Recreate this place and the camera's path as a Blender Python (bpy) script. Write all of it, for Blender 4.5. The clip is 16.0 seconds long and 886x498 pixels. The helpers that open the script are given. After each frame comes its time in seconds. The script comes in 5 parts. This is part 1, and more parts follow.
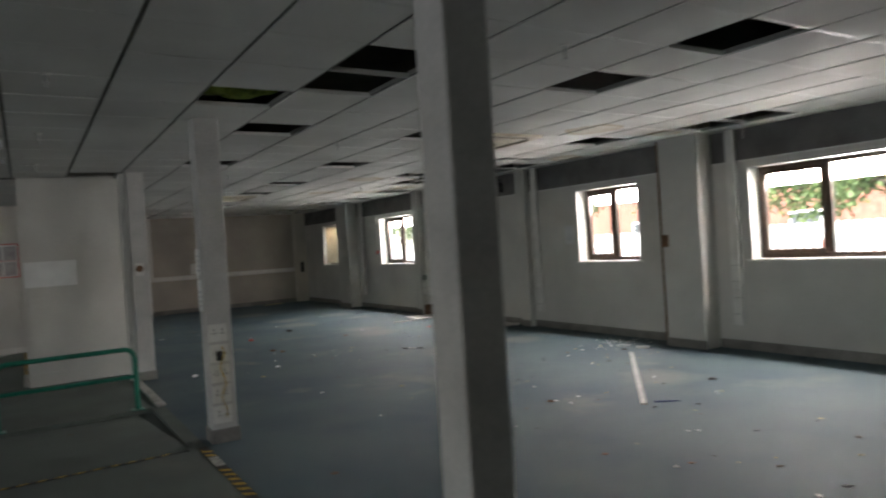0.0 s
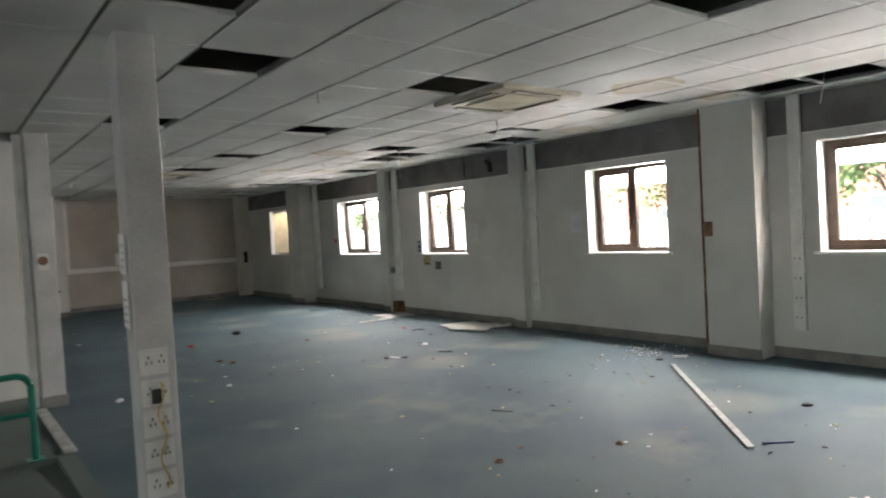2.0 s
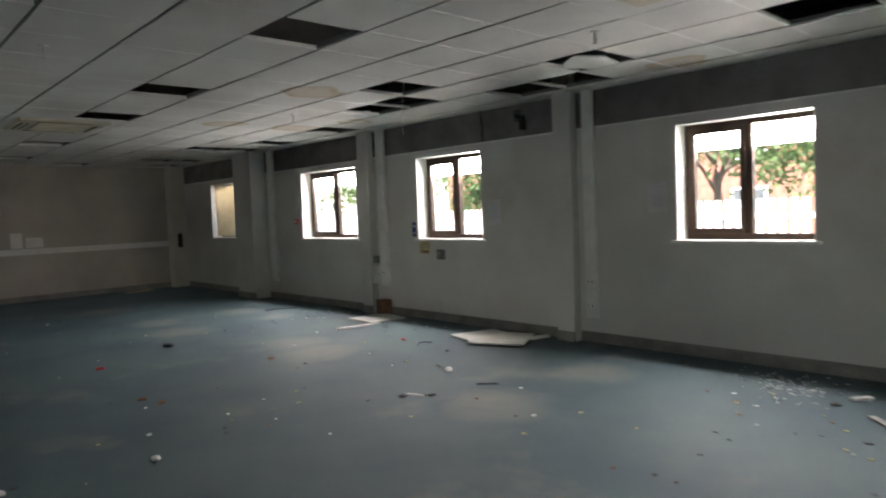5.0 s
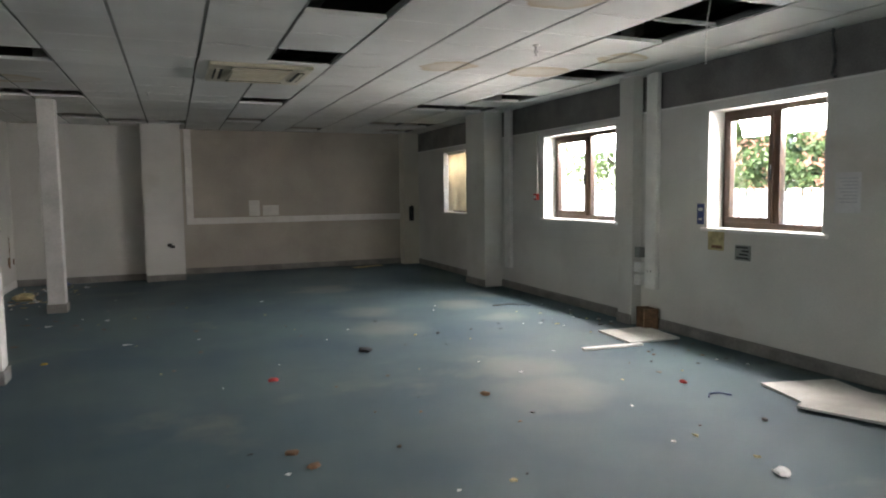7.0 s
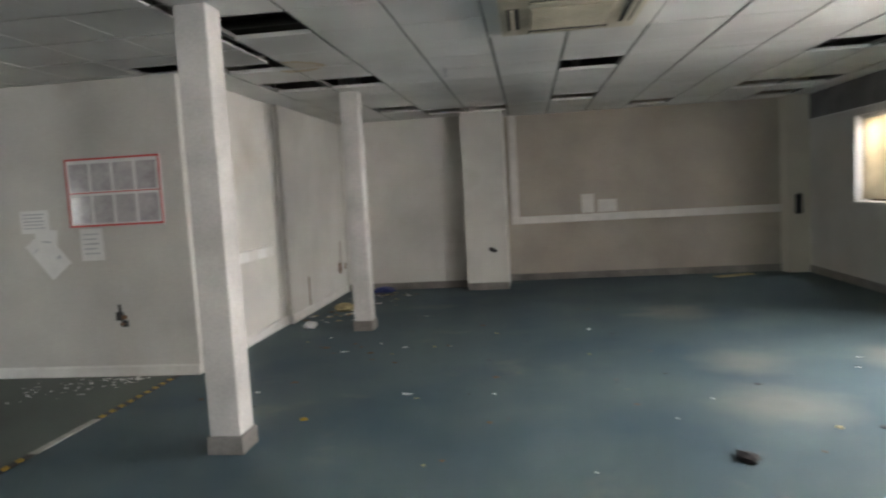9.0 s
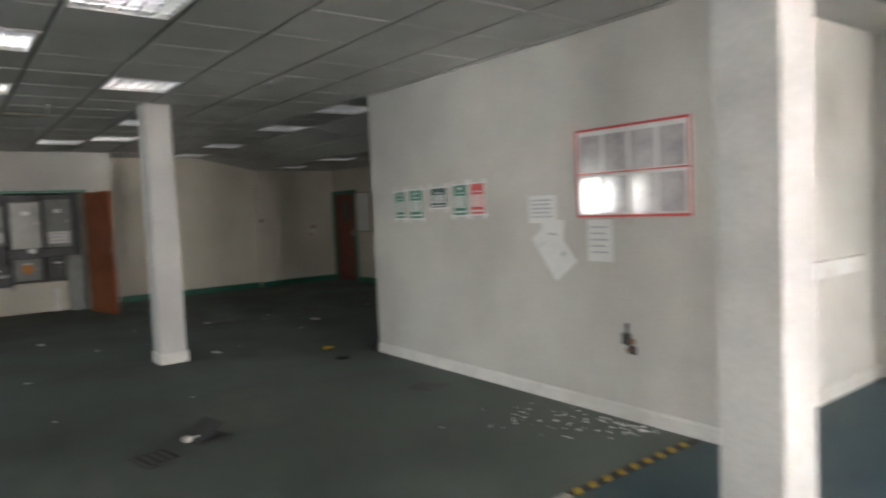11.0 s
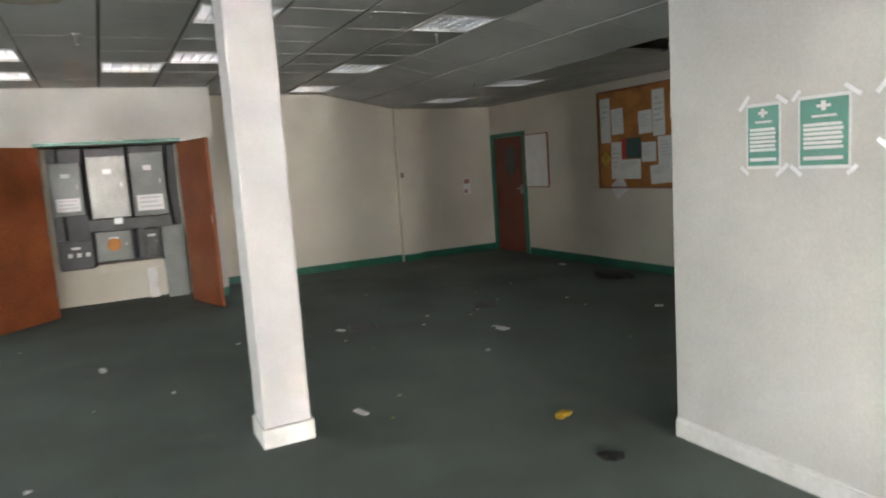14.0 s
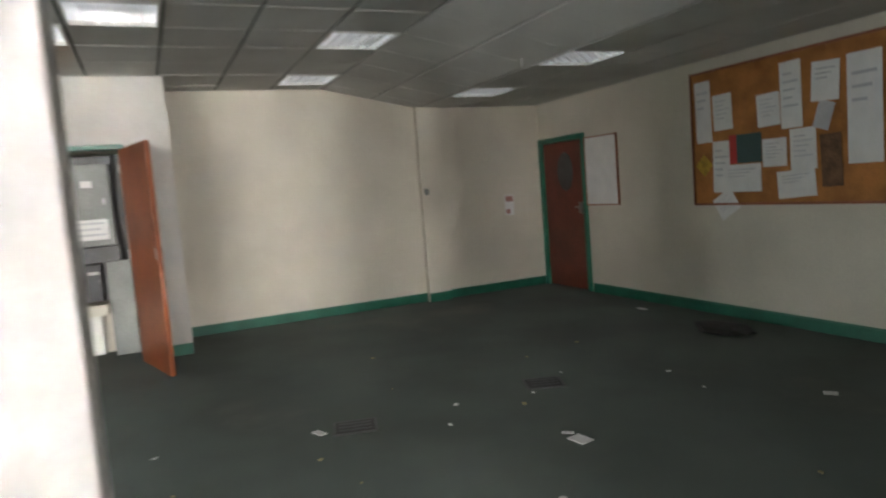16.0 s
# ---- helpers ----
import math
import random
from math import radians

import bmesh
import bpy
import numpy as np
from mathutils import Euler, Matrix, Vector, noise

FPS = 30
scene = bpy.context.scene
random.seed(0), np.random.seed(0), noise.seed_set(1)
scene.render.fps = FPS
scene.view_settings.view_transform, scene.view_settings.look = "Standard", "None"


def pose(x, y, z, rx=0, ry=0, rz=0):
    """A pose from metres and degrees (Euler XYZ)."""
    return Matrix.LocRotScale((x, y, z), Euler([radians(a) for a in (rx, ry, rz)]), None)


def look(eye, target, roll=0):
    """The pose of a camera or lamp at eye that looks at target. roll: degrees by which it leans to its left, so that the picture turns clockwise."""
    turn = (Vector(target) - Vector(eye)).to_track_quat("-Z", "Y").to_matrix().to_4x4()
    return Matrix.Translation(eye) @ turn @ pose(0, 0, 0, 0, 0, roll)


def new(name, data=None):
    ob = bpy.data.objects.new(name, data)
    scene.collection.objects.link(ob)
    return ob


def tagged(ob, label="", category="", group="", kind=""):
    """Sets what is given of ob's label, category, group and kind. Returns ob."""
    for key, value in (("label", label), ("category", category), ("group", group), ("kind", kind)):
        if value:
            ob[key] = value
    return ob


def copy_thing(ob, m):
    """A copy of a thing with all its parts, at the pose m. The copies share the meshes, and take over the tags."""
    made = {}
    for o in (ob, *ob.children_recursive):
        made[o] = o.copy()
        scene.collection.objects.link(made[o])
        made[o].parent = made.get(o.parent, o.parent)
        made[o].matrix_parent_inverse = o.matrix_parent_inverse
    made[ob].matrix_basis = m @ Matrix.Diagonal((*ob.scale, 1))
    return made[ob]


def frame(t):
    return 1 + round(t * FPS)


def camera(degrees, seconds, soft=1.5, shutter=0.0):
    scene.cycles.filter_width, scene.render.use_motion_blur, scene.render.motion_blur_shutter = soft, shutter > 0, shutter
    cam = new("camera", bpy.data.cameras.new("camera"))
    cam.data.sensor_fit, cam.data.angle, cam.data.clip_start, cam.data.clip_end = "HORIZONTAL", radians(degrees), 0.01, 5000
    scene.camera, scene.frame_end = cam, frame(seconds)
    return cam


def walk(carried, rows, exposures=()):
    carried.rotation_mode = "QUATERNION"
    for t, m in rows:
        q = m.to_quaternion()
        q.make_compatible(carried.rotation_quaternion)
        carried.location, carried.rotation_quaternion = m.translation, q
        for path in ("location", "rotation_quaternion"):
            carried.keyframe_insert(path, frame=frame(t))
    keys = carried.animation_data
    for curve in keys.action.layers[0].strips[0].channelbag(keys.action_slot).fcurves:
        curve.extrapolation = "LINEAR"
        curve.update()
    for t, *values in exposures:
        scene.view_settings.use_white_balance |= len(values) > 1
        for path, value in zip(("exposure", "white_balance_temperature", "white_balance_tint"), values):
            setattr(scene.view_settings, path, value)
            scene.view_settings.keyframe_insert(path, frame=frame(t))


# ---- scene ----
cam = camera(67.3, 16.0, soft=2.0, shutter=0.5)
PATH = [
    (0, (1.745, 0.903, 1.549), (2.812, 2.595, 1.528), -3.6),
    (0.5, (1.767, 1.412, 1.549), (2.677, 3.193, 1.518), -4.7),
    (1, (1.941, 1.881, 1.578), (2.809, 3.682, 1.501), -3.7),
    (1.5, (2.046, 2.288, 1.573), (2.981, 4.055, 1.546), -3.3),
    (2, (2.146, 2.739, 1.556), (3.364, 4.324, 1.492), -3.2),
    (2.5, (2.171, 3.236, 1.535), (3.441, 4.779, 1.459), -1.7),
    (3, (2.158, 3.795, 1.538), (3.576, 5.201, 1.433), -2.6),
    (3.2, (2.134, 4.004, 1.511), (3.629, 5.325, 1.366), -2.0),
    (5.3, (3.397, 5.726, 1.475), (4.66, 7.274, 1.379), -2.4),
    (5.5, (3.557, 5.921, 1.465), (4.676, 7.576, 1.366), -2.5),
    (6, (3.929, 6.51, 1.437), (4.716, 8.345, 1.316), -3.9),
    (6.5, (4.146, 6.997, 1.458), (4.95, 8.818, 1.265), -5.1),
    (7, (4.421, 7.51, 1.481), (5.167, 9.358, 1.311), -0.7),
    (7.5, (4.71, 8.087, 1.438), (5.416, 9.95, 1.258), -3.2),
    (8, (4.904, 8.68, 1.482), (5.314, 10.629, 1.3), -4.1),
    (8.2, (4.938, 8.939, 1.499), (5.209, 10.913, 1.323), -3.7),
    (10.3, (4.615, 11.152, 1.584), (3.465, 12.777, 1.4), -2.7),
    (10.5, (4.411, 11.375, 1.596), (3.119, 12.892, 1.421), -2.2),
    (11, (4.001, 11.761, 1.511), (2.41, 12.966, 1.387), -2.5),
    (11.5, (3.446, 12.035, 1.529), (1.611, 12.818, 1.379), -2.1),
    (12, (2.893, 12.204, 1.535), (0.987, 12.796, 1.414), -2.1),
    (12.5, (2.282, 12.379, 1.527), (0.309, 12.675, 1.38), -2.7),
    (13, (1.657, 12.536, 1.51), (-0.276, 13.009, 1.311), -3.9),
    (13.5, (1.035, 12.68, 1.544), (-0.84, 13.327, 1.295), -1.3),
    (14, (0.431, 12.852, 1.52), (-1.34, 13.746, 1.27), -3.8),
    (14.5, (-0.087, 13.145, 1.544), (-1.82, 14.121, 1.331), -1.6),
    (15, (-0.519, 13.456, 1.516), (-2.278, 14.386, 1.313), -5.1),
    (15.5, (-1.096, 13.688, 1.425), (-2.976, 14.363, 1.322), -3.4),
    (16, (-1.685, 13.935, 1.436), (-3.508, 14.738, 1.253), -4.5),
]
EXPOSURES = [(0.0, 3.0), (0.5, 3.55), (1.0, 3.95), (1.5, 3.95), (2.0, 3.6), (2.5, 3.15), (3.0, 3.0), (5.5, 3.0), (6.5, 3.6), (7.0, 3.55), (8.0, 3.7), (10.5, 4.7), (11.0, 4.75), (11.5, 5.15), (12.0, 5.5), (12.5, 5.7), (13.5, 5.85), (14.0, 5.95), (14.5, 5.95), (15.0, 6.1), (16.0, 6.25)]
walk(cam, [(t, look(eye, target, roll)) for t, eye, target, roll in PATH], EXPOSURES)

# ---- world, sun, window light ----
world = bpy.data.worlds.new("world")
scene.world = world
world.use_nodes = True
wn = world.node_tree
sky = wn.nodes.new("ShaderNodeTexSky")
sky.sky_type = "NISHITA"
sky.sun_disc = False
sky.sun_elevation = radians(52)
sky.sun_rotation = radians(250)
wn.links.new(sky.outputs[0], wn.nodes["Background"].inputs[0])
wn.nodes["Background"].inputs[1].default_value = 0.15
sun = new("sun", bpy.data.lights.new("sun", "SUN"))
sun.data.energy = 5.0
sun.data.angle = radians(0.6)
sun.data.color = (1.0, 0.95, 0.88)
sun.matrix_world = look((-8, -3, 12), (0, 0, 0))

CEIL = 2.70
WX = 9.18       # inner face of the window wall
WT = 0.34       # its thickness
# windows: low y, high y, sill, head
WINDOWS = [(4.04, 5.71, 1.11, 2.22), (7.43, 8.66, 1.11, 2.22), (11.26, 12.50, 1.11, 2.22), (13.94, 15.55, 1.11, 2.22), (18.14, 19.21, 1.11, 2.22)]


WEST = (0.4, 3.4, 1.0, 2.2)     # window of the wall across from the start: low y, high y, sill, head


def window_lamp(y0, y1, z0, z1, power):
    """The sky's light, let in at the head of an opening."""
    lamp = bpy.data.lights.new("window_light", "AREA")
    lamp.shape = "RECTANGLE"
    lamp.size, lamp.size_y = (y1 - y0) * 0.96, 0.26
    lamp.energy = power
    lamp.color = (1.0, 0.915, 0.88)
    ob = new("window_light", lamp)
    mid = (y0 + y1) / 2
    ob.matrix_world = look((WX + WT + 0.03, mid, z1 - 0.12), (WX + WT - 0.97, mid, z1 - 0.12 - 0.40))
    return ob


for y0, y1, z0, z1 in WINDOWS:
    window_lamp(y0, y1, z0, z1, (3.0 if y0 > 17 else 10.0) * (y1 - y0))
west_light = window_lamp(WEST[0], WEST[1], WEST[2], WEST[3], 31.0)
west_light.data.color = (0.94, 0.97, 1.0)
west_light.data.size_y = 1.0
west_light.matrix_world = look((-9.87, 1.9, 1.6), (-8.87, 1.9, 1.5))


# ---- materials ----
def material(name, color, rough=0.6, metal=0.0, vary=0.12, scale=3.0, fine=60.0, bump=0.05, tint=None, spec=0.5, patches=None, alpha=1.0):
    """Base colour varied at two scales, with a fine relief. patches: (colour, scale, low, high) of a stain that covers a part."""
    m = bpy.data.materials.new(name)
    m.use_nodes = True
    n, l = m.node_tree.nodes, m.node_tree.links
    b = n["Principled BSDF"]
    b.inputs["Roughness"].default_value = rough
    b.inputs["Metallic"].default_value = metal
    b.inputs["Specular IOR Level"].default_value = spec
    co = n.new("ShaderNodeTexCoord")
    geo = n.new("ShaderNodeNewGeometry")
    big, small = n.new("ShaderNodeTexNoise"), n.new("ShaderNodeTexNoise")
    big.inputs["Scale"].default_value, big.inputs["Detail"].default_value = scale, 5
    small.inputs["Scale"].default_value, small.inputs["Detail"].default_value = fine, 3
    for t in (big, small):
        l.new(geo.outputs["Position"], t.inputs["Vector"])
    mix = n.new("ShaderNodeMix")
    mix.data_type = "RGBA"
    c2 = tint or tuple(max(0.0, c * (1 - 2.2 * vary)) for c in color)
    mix.inputs[6].default_value = (*color, 1)
    mix.inputs[7].default_value = (*c2, 1)
    ramp = n.new("ShaderNodeMapRange")
    ramp.inputs[1].default_value, ramp.inputs[2].default_value = 0.38, 0.68
    l.new(big.outputs[0], ramp.inputs[0])
    l.new(ramp.outputs[0], mix.inputs[0])
    last = mix.outputs[2]
    mix2 = n.new("ShaderNodeMix")
    mix2.data_type, mix2.blend_type = "RGBA", "MULTIPLY"
    r2 = n.new("ShaderNodeMapRange")
    r2.inputs[1].default_value, r2.inputs[2].default_value = 0.3, 0.7
    r2.inputs[3].default_value, r2.inputs[4].default_value = 1.0 - 1.6 * vary, 1.0
    l.new(small.outputs[0], r2.inputs[0])
    mix2.inputs[0].default_value = 1.0
    l.new(last, mix2.inputs[6])
    l.new(r2.outputs[0], mix2.inputs[7])
    last = mix2.outputs[2]
    if patches:
        pc, ps, lo, hi = patches
        pn = n.new("ShaderNodeTexNoise")
        pn.inputs["Scale"].default_value, pn.inputs["Detail"].default_value, pn.inputs["Roughness"].default_value = ps, 6, 0.6
        l.new(geo.outputs["Position"], pn.inputs["Vector"])
        pr = n.new("ShaderNodeMapRange")
        pr.inputs[1].default_value, pr.inputs[2].default_value = lo, hi
        l.new(pn.outputs[0], pr.inputs[0])
        m3 = n.new("ShaderNodeMix")
        m3.data_type = "RGBA"
        m3.inputs[7].default_value = (*pc, 1)
        l.new(pr.outputs[0], m3.inputs[0])
        l.new(last, m3.inputs[6])
        last = m3.outputs[2]
    l.new(last, b.inputs["Base Color"])
    if bump:
        bp = n.new("ShaderNodeBump")
        bp.inputs["Strength"].default_value, bp.inputs["Distance"].default_value = bump, 0.01
        l.new(small.outputs[0], bp.inputs["Height"])
        l.new(bp.outputs[0], b.inputs["Normal"])
    return m


M = {}
M["wall"] = material("old_white_wall_paint", (0.56, 0.55, 0.51), 0.75, vary=0.07, scale=1.3, fine=90, bump=0.04, patches=((0.40, 0.38, 0.33), 0.9, 0.60, 0.80))
M["band"] = material("bare_grey_plaster", (0.20, 0.19, 0.18), 0.9, vary=0.15, scale=2.5, fine=70, bump=0.12)
M["dull"] = material("dull_beige_wall_paint", (0.44, 0.40, 0.34), 0.8, vary=0.09, scale=1.2, fine=90, bump=0.04, patches=((0.34, 0.30, 0.25), 0.8, 0.58, 0.80))
M["cream"] = material("cream_wall_paint", (0.60, 0.565, 0.475), 0.75, vary=0.06, scale=1.2, fine=90, bump=0.04)
M["col"] = material("white_column_paint", (0.50, 0.49, 0.47), 0.6, vary=0.08, scale=4, fine=50, bump=0.03, patches=((0.42, 0.40, 0.35), 6, 0.62, 0.74))
M["white"] = material("white_plastic", (0.68, 0.67, 0.63), 0.5, vary=0.06, scale=6, fine=40, bump=0.02)
M["skirt"] = material("grey_scuffed_skirting", (0.23, 0.22, 0.20), 0.7, vary=0.15, scale=4, fine=40, bump=0.05)
M["green_skirt"] = material("green_skirting_paint", (0.01, 0.14, 0.085), 0.5, vary=0.12, scale=4, fine=40, bump=0.03)
M["carpet"] = material("worn_teal_carpet", (0.080, 0.120, 0.128), 0.72, vary=0.22, scale=0.9, fine=260, bump=0.2, tint=(0.044, 0.082, 0.104), spec=0.4, patches=((0.19, 0.185, 0.155), 0.6, 0.58, 0.80))
M["carpet2"] = material("worn_green_carpet", (0.130, 0.156, 0.138), 0.9, vary=0.2, scale=1.0, fine=260, bump=0.35, tint=(0.096, 0.114, 0.100), spec=0.35, patches=((0.17, 0.17, 0.15), 0.5, 0.58, 0.78))
M["tile"] = material("white_mineral_ceiling_tile", (0.66, 0.66, 0.63), 0.85, vary=0.10, scale=0.8, fine=120, bump=0.15, patches=((0.46, 0.37, 0.22), 0.75, 0.69, 0.78))


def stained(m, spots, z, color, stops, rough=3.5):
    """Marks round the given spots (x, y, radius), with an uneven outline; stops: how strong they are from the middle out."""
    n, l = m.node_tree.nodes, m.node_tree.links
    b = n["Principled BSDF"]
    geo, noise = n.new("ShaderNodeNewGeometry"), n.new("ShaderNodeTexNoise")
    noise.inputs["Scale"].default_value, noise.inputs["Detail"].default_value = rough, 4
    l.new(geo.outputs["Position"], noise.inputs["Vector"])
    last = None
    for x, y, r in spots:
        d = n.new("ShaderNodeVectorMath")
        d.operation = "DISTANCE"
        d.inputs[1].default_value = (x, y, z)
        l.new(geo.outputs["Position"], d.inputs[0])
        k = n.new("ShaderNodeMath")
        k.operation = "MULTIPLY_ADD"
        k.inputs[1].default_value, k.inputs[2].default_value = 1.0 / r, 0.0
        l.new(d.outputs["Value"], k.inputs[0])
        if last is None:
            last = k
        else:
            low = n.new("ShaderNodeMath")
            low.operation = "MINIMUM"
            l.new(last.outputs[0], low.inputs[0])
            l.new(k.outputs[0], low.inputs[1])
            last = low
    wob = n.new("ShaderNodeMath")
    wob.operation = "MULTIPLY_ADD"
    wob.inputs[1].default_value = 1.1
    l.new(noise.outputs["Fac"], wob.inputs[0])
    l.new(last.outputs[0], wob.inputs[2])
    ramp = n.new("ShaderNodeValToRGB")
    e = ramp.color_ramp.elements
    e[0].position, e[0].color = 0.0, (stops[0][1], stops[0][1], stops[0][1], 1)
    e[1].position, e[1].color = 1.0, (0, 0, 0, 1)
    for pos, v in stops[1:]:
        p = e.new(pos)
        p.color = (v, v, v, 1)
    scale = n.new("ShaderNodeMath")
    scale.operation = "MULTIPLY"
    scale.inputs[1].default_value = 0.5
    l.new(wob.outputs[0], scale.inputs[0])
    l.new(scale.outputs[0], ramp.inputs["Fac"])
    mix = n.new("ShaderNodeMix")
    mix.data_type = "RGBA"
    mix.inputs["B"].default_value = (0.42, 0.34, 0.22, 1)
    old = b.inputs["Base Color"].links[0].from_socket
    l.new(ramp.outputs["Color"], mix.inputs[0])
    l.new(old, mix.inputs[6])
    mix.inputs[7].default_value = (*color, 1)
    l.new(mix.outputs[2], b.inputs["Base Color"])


stained(M["tile"], ((6.96, 13.62, 0.30), (7.98, 13.62, 0.34), (8.36, 12.74, 0.25), (2.95, 15.58, 0.3), (6.74, 11.2, 0.34), (8.75, 8.4, 0.3), (7.22, 6.26, 0.34), (8.40, 6.24, 0.22), (-4.4, 12.6, 0.25)), 2.70, (0.42, 0.34, 0.22), ((0.0, 0.35), (0.55, 0.5), (0.70, 0.95), (0.74, 0.0)))
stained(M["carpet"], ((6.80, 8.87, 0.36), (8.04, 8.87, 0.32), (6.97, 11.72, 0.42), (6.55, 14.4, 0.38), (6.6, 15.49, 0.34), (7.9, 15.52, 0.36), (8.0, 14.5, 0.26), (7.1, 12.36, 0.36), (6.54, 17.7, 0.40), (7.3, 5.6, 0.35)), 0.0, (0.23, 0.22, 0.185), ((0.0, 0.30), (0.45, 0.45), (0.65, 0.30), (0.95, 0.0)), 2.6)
M["bar"] = material("white_ceiling_bar", (0.60, 0.60, 0.57), 0.5, vary=0.05, bump=0.0)
M["gap"] = material("dark_ceiling_joint", (0.17, 0.17, 0.16), 0.8, vary=0.1, bump=0.0)
# Near-black base colour holds the shade of the void behind missing tiles.
M["plenum"] = material("void_shade_slab", (0.06, 0.056, 0.05), 0.95, vary=0.25, scale=2, fine=30, bump=0.2)
M["brown"] = material("dark_brown_window_frame", (0.085, 0.05, 0.03), 0.45, vary=0.15, scale=8, fine=60, bump=0.04)
M["board"] = material("pale_ceiling_board", (0.62, 0.62, 0.58), 0.85, vary=0.10, scale=5, fine=90, bump=0.1)
M["wood"] = material("orange_brown_wood_veneer", (0.30, 0.085, 0.026), 0.45, vary=0.16, scale=2.2, fine=30, bump=0.03)
M["darkwood"] = material("dark_red_wood_veneer", (0.17, 0.035, 0.018), 0.45, vary=0.16, scale=2.2, fine=30, bump=0.03)
M["rail"] = material("green_gloss_rail_paint", (0.012, 0.17, 0.11), 0.3, vary=0.12, scale=9, fine=40, bump=0.03)
M["greenframe"] = material("green_gloss_frame_paint", (0.012, 0.16, 0.10), 0.35, vary=0.1, scale=6, fine=40, bump=0.02)
M["grey"] = material("grey_enclosure_paint", (0.20, 0.215, 0.20), 0.45, vary=0.12, scale=4, fine=40, bump=0.03)
M["darkgrey"] = material("dark_grey_trunking", (0.07, 0.075, 0.075), 0.5, vary=0.15, scale=5, fine=40, bump=0.03)
M["black"] = material("black_rubber", (0.015, 0.015, 0.016), 0.55, vary=0.2, scale=20, fine=80, bump=0.05)
M["paper"] = material("white_paper", (0.74, 0.74, 0.72), 0.8, vary=0.04, scale=8, fine=80, bump=0.02)
M["fadedred"] = material("faded_red_print", (0.50, 0.22, 0.18), 0.6, vary=0.15, bump=0)
M["ink"] = material("grey_print", (0.52, 0.53, 0.55), 0.8, vary=0.1, bump=0)
M["posterg"] = material("green_poster_print", (0.015, 0.20, 0.13), 0.45, vary=0.08, scale=6, bump=0)
M["posterdk"] = material("dark_green_poster_print", (0.02, 0.07, 0.065), 0.45, vary=0.08, scale=6, bump=0)
M["posterr"] = material("red_poster_print", (0.62, 0.07, 0.06), 0.45, vary=0.08, scale=6, bump=0)
M["red"] = material("red_plastic", (0.55, 0.03, 0.025), 0.4, vary=0.1, bump=0)
M["blue"] = material("blue_sign_print", (0.02, 0.04, 0.16), 0.5, vary=0.1, bump=0)
M["yellow"] = material("yellow_tape", (0.62, 0.40, 0.03), 0.6, vary=0.2, scale=20, fine=60, bump=0.03)
M["blacktape"] = material("black_tape", (0.025, 0.025, 0.025), 0.6, vary=0.2, scale=20, bump=0.03)
M["whitetape"] = material("worn_white_strip", (0.50, 0.50, 0.46), 0.6, vary=0.2, scale=12, fine=60, bump=0.05)
M["cork"] = material("orange_cork", (0.50, 0.21, 0.055), 0.9, vary=0.16, scale=6, fine=150, bump=0.2)
M["metal"] = material("grey_metal", (0.45, 0.45, 0.45), 0.4, metal=1.0, vary=0.1, bump=0.02)
M["blade"] = material("bright_curved_blade_metal", (0.93, 0.94, 0.96), 0.34, metal=1.0, vary=0.03, bump=0.0)
M["mirror"] = material("bright_louvre_metal", (0.86, 0.88, 0.90), 0.16, metal=1.0, vary=0.03, bump=0.0)
M["acplastic"] = material("yellowed_cream_plastic", (0.50, 0.46, 0.35), 0.5, vary=0.1, scale=4, fine=50, bump=0.02)
M["insul"] = material("yellow_green_insulation", (0.33, 0.42, 0.05), 0.95, vary=0.25, scale=8, fine=60, bump=0.6)
M["blind"] = material("cream_blind_fabric", (0.74, 0.67, 0.52), 0.8, vary=0.06, scale=6, fine=120, bump=0.05)
M["rust"] = material("rusty_brown_board", (0.22, 0.12, 0.06), 0.85, vary=0.25, scale=12, fine=60, bump=0.2)
M["asphalt"] = material("pale_tarmac", (0.16, 0.16, 0.155), 0.9, vary=0.15, scale=2, fine=80, bump=0.2)
M["fence"] = material("white_fence_paint", (0.75, 0.74, 0.70), 0.6, vary=0.06, scale=3, fine=40, bump=0.03)
M["brick"] = material("red_brick", (0.30, 0.12, 0.08), 0.85, vary=0.2, scale=5, fine=40, bump=0.2)
M["bark"] = material("grey_brown_bark", (0.12, 0.09, 0.06), 0.9, vary=0.25, scale=9, fine=50, bump=0.5)
M["leaf"] = material("green_leaf", (0.15, 0.21, 0.07), 0.6, vary=0.25, scale=2.5, fine=30, bump=0.0)
M["leaf2"] = material("dark_green_leaf", (0.12, 0.18, 0.06), 0.6, vary=0.25, scale=2.5, fine=30, bump=0.0)
M["greygloss"] = material("shiny_grey_enclosure_paint", (0.30, 0.31, 0.28), 0.25, vary=0.1, scale=4, fine=40, bump=0.02)
M["chartsheet"] = material("glossy_chart_sheet", (0.50, 0.47, 0.48), 0.10, vary=0.12, scale=9, fine=30, bump=0.0)
M["faint"] = material("faded_print", (0.52, 0.53, 0.55), 0.8, vary=0.1, bump=0)
M["oldpaper"] = material("faded_paper", (0.60, 0.60, 0.60), 0.8, vary=0.06, scale=8, bump=0.02)
M["colclean"] = material("clean_white_column_paint", (0.52, 0.51, 0.495), 0.6, vary=0.04, scale=2, fine=60, bump=0.02)
M["pulp"] = material("yellowed_foam", (0.55, 0.47, 0.25), 0.9, vary=0.2, scale=15, fine=60, bump=0.3)


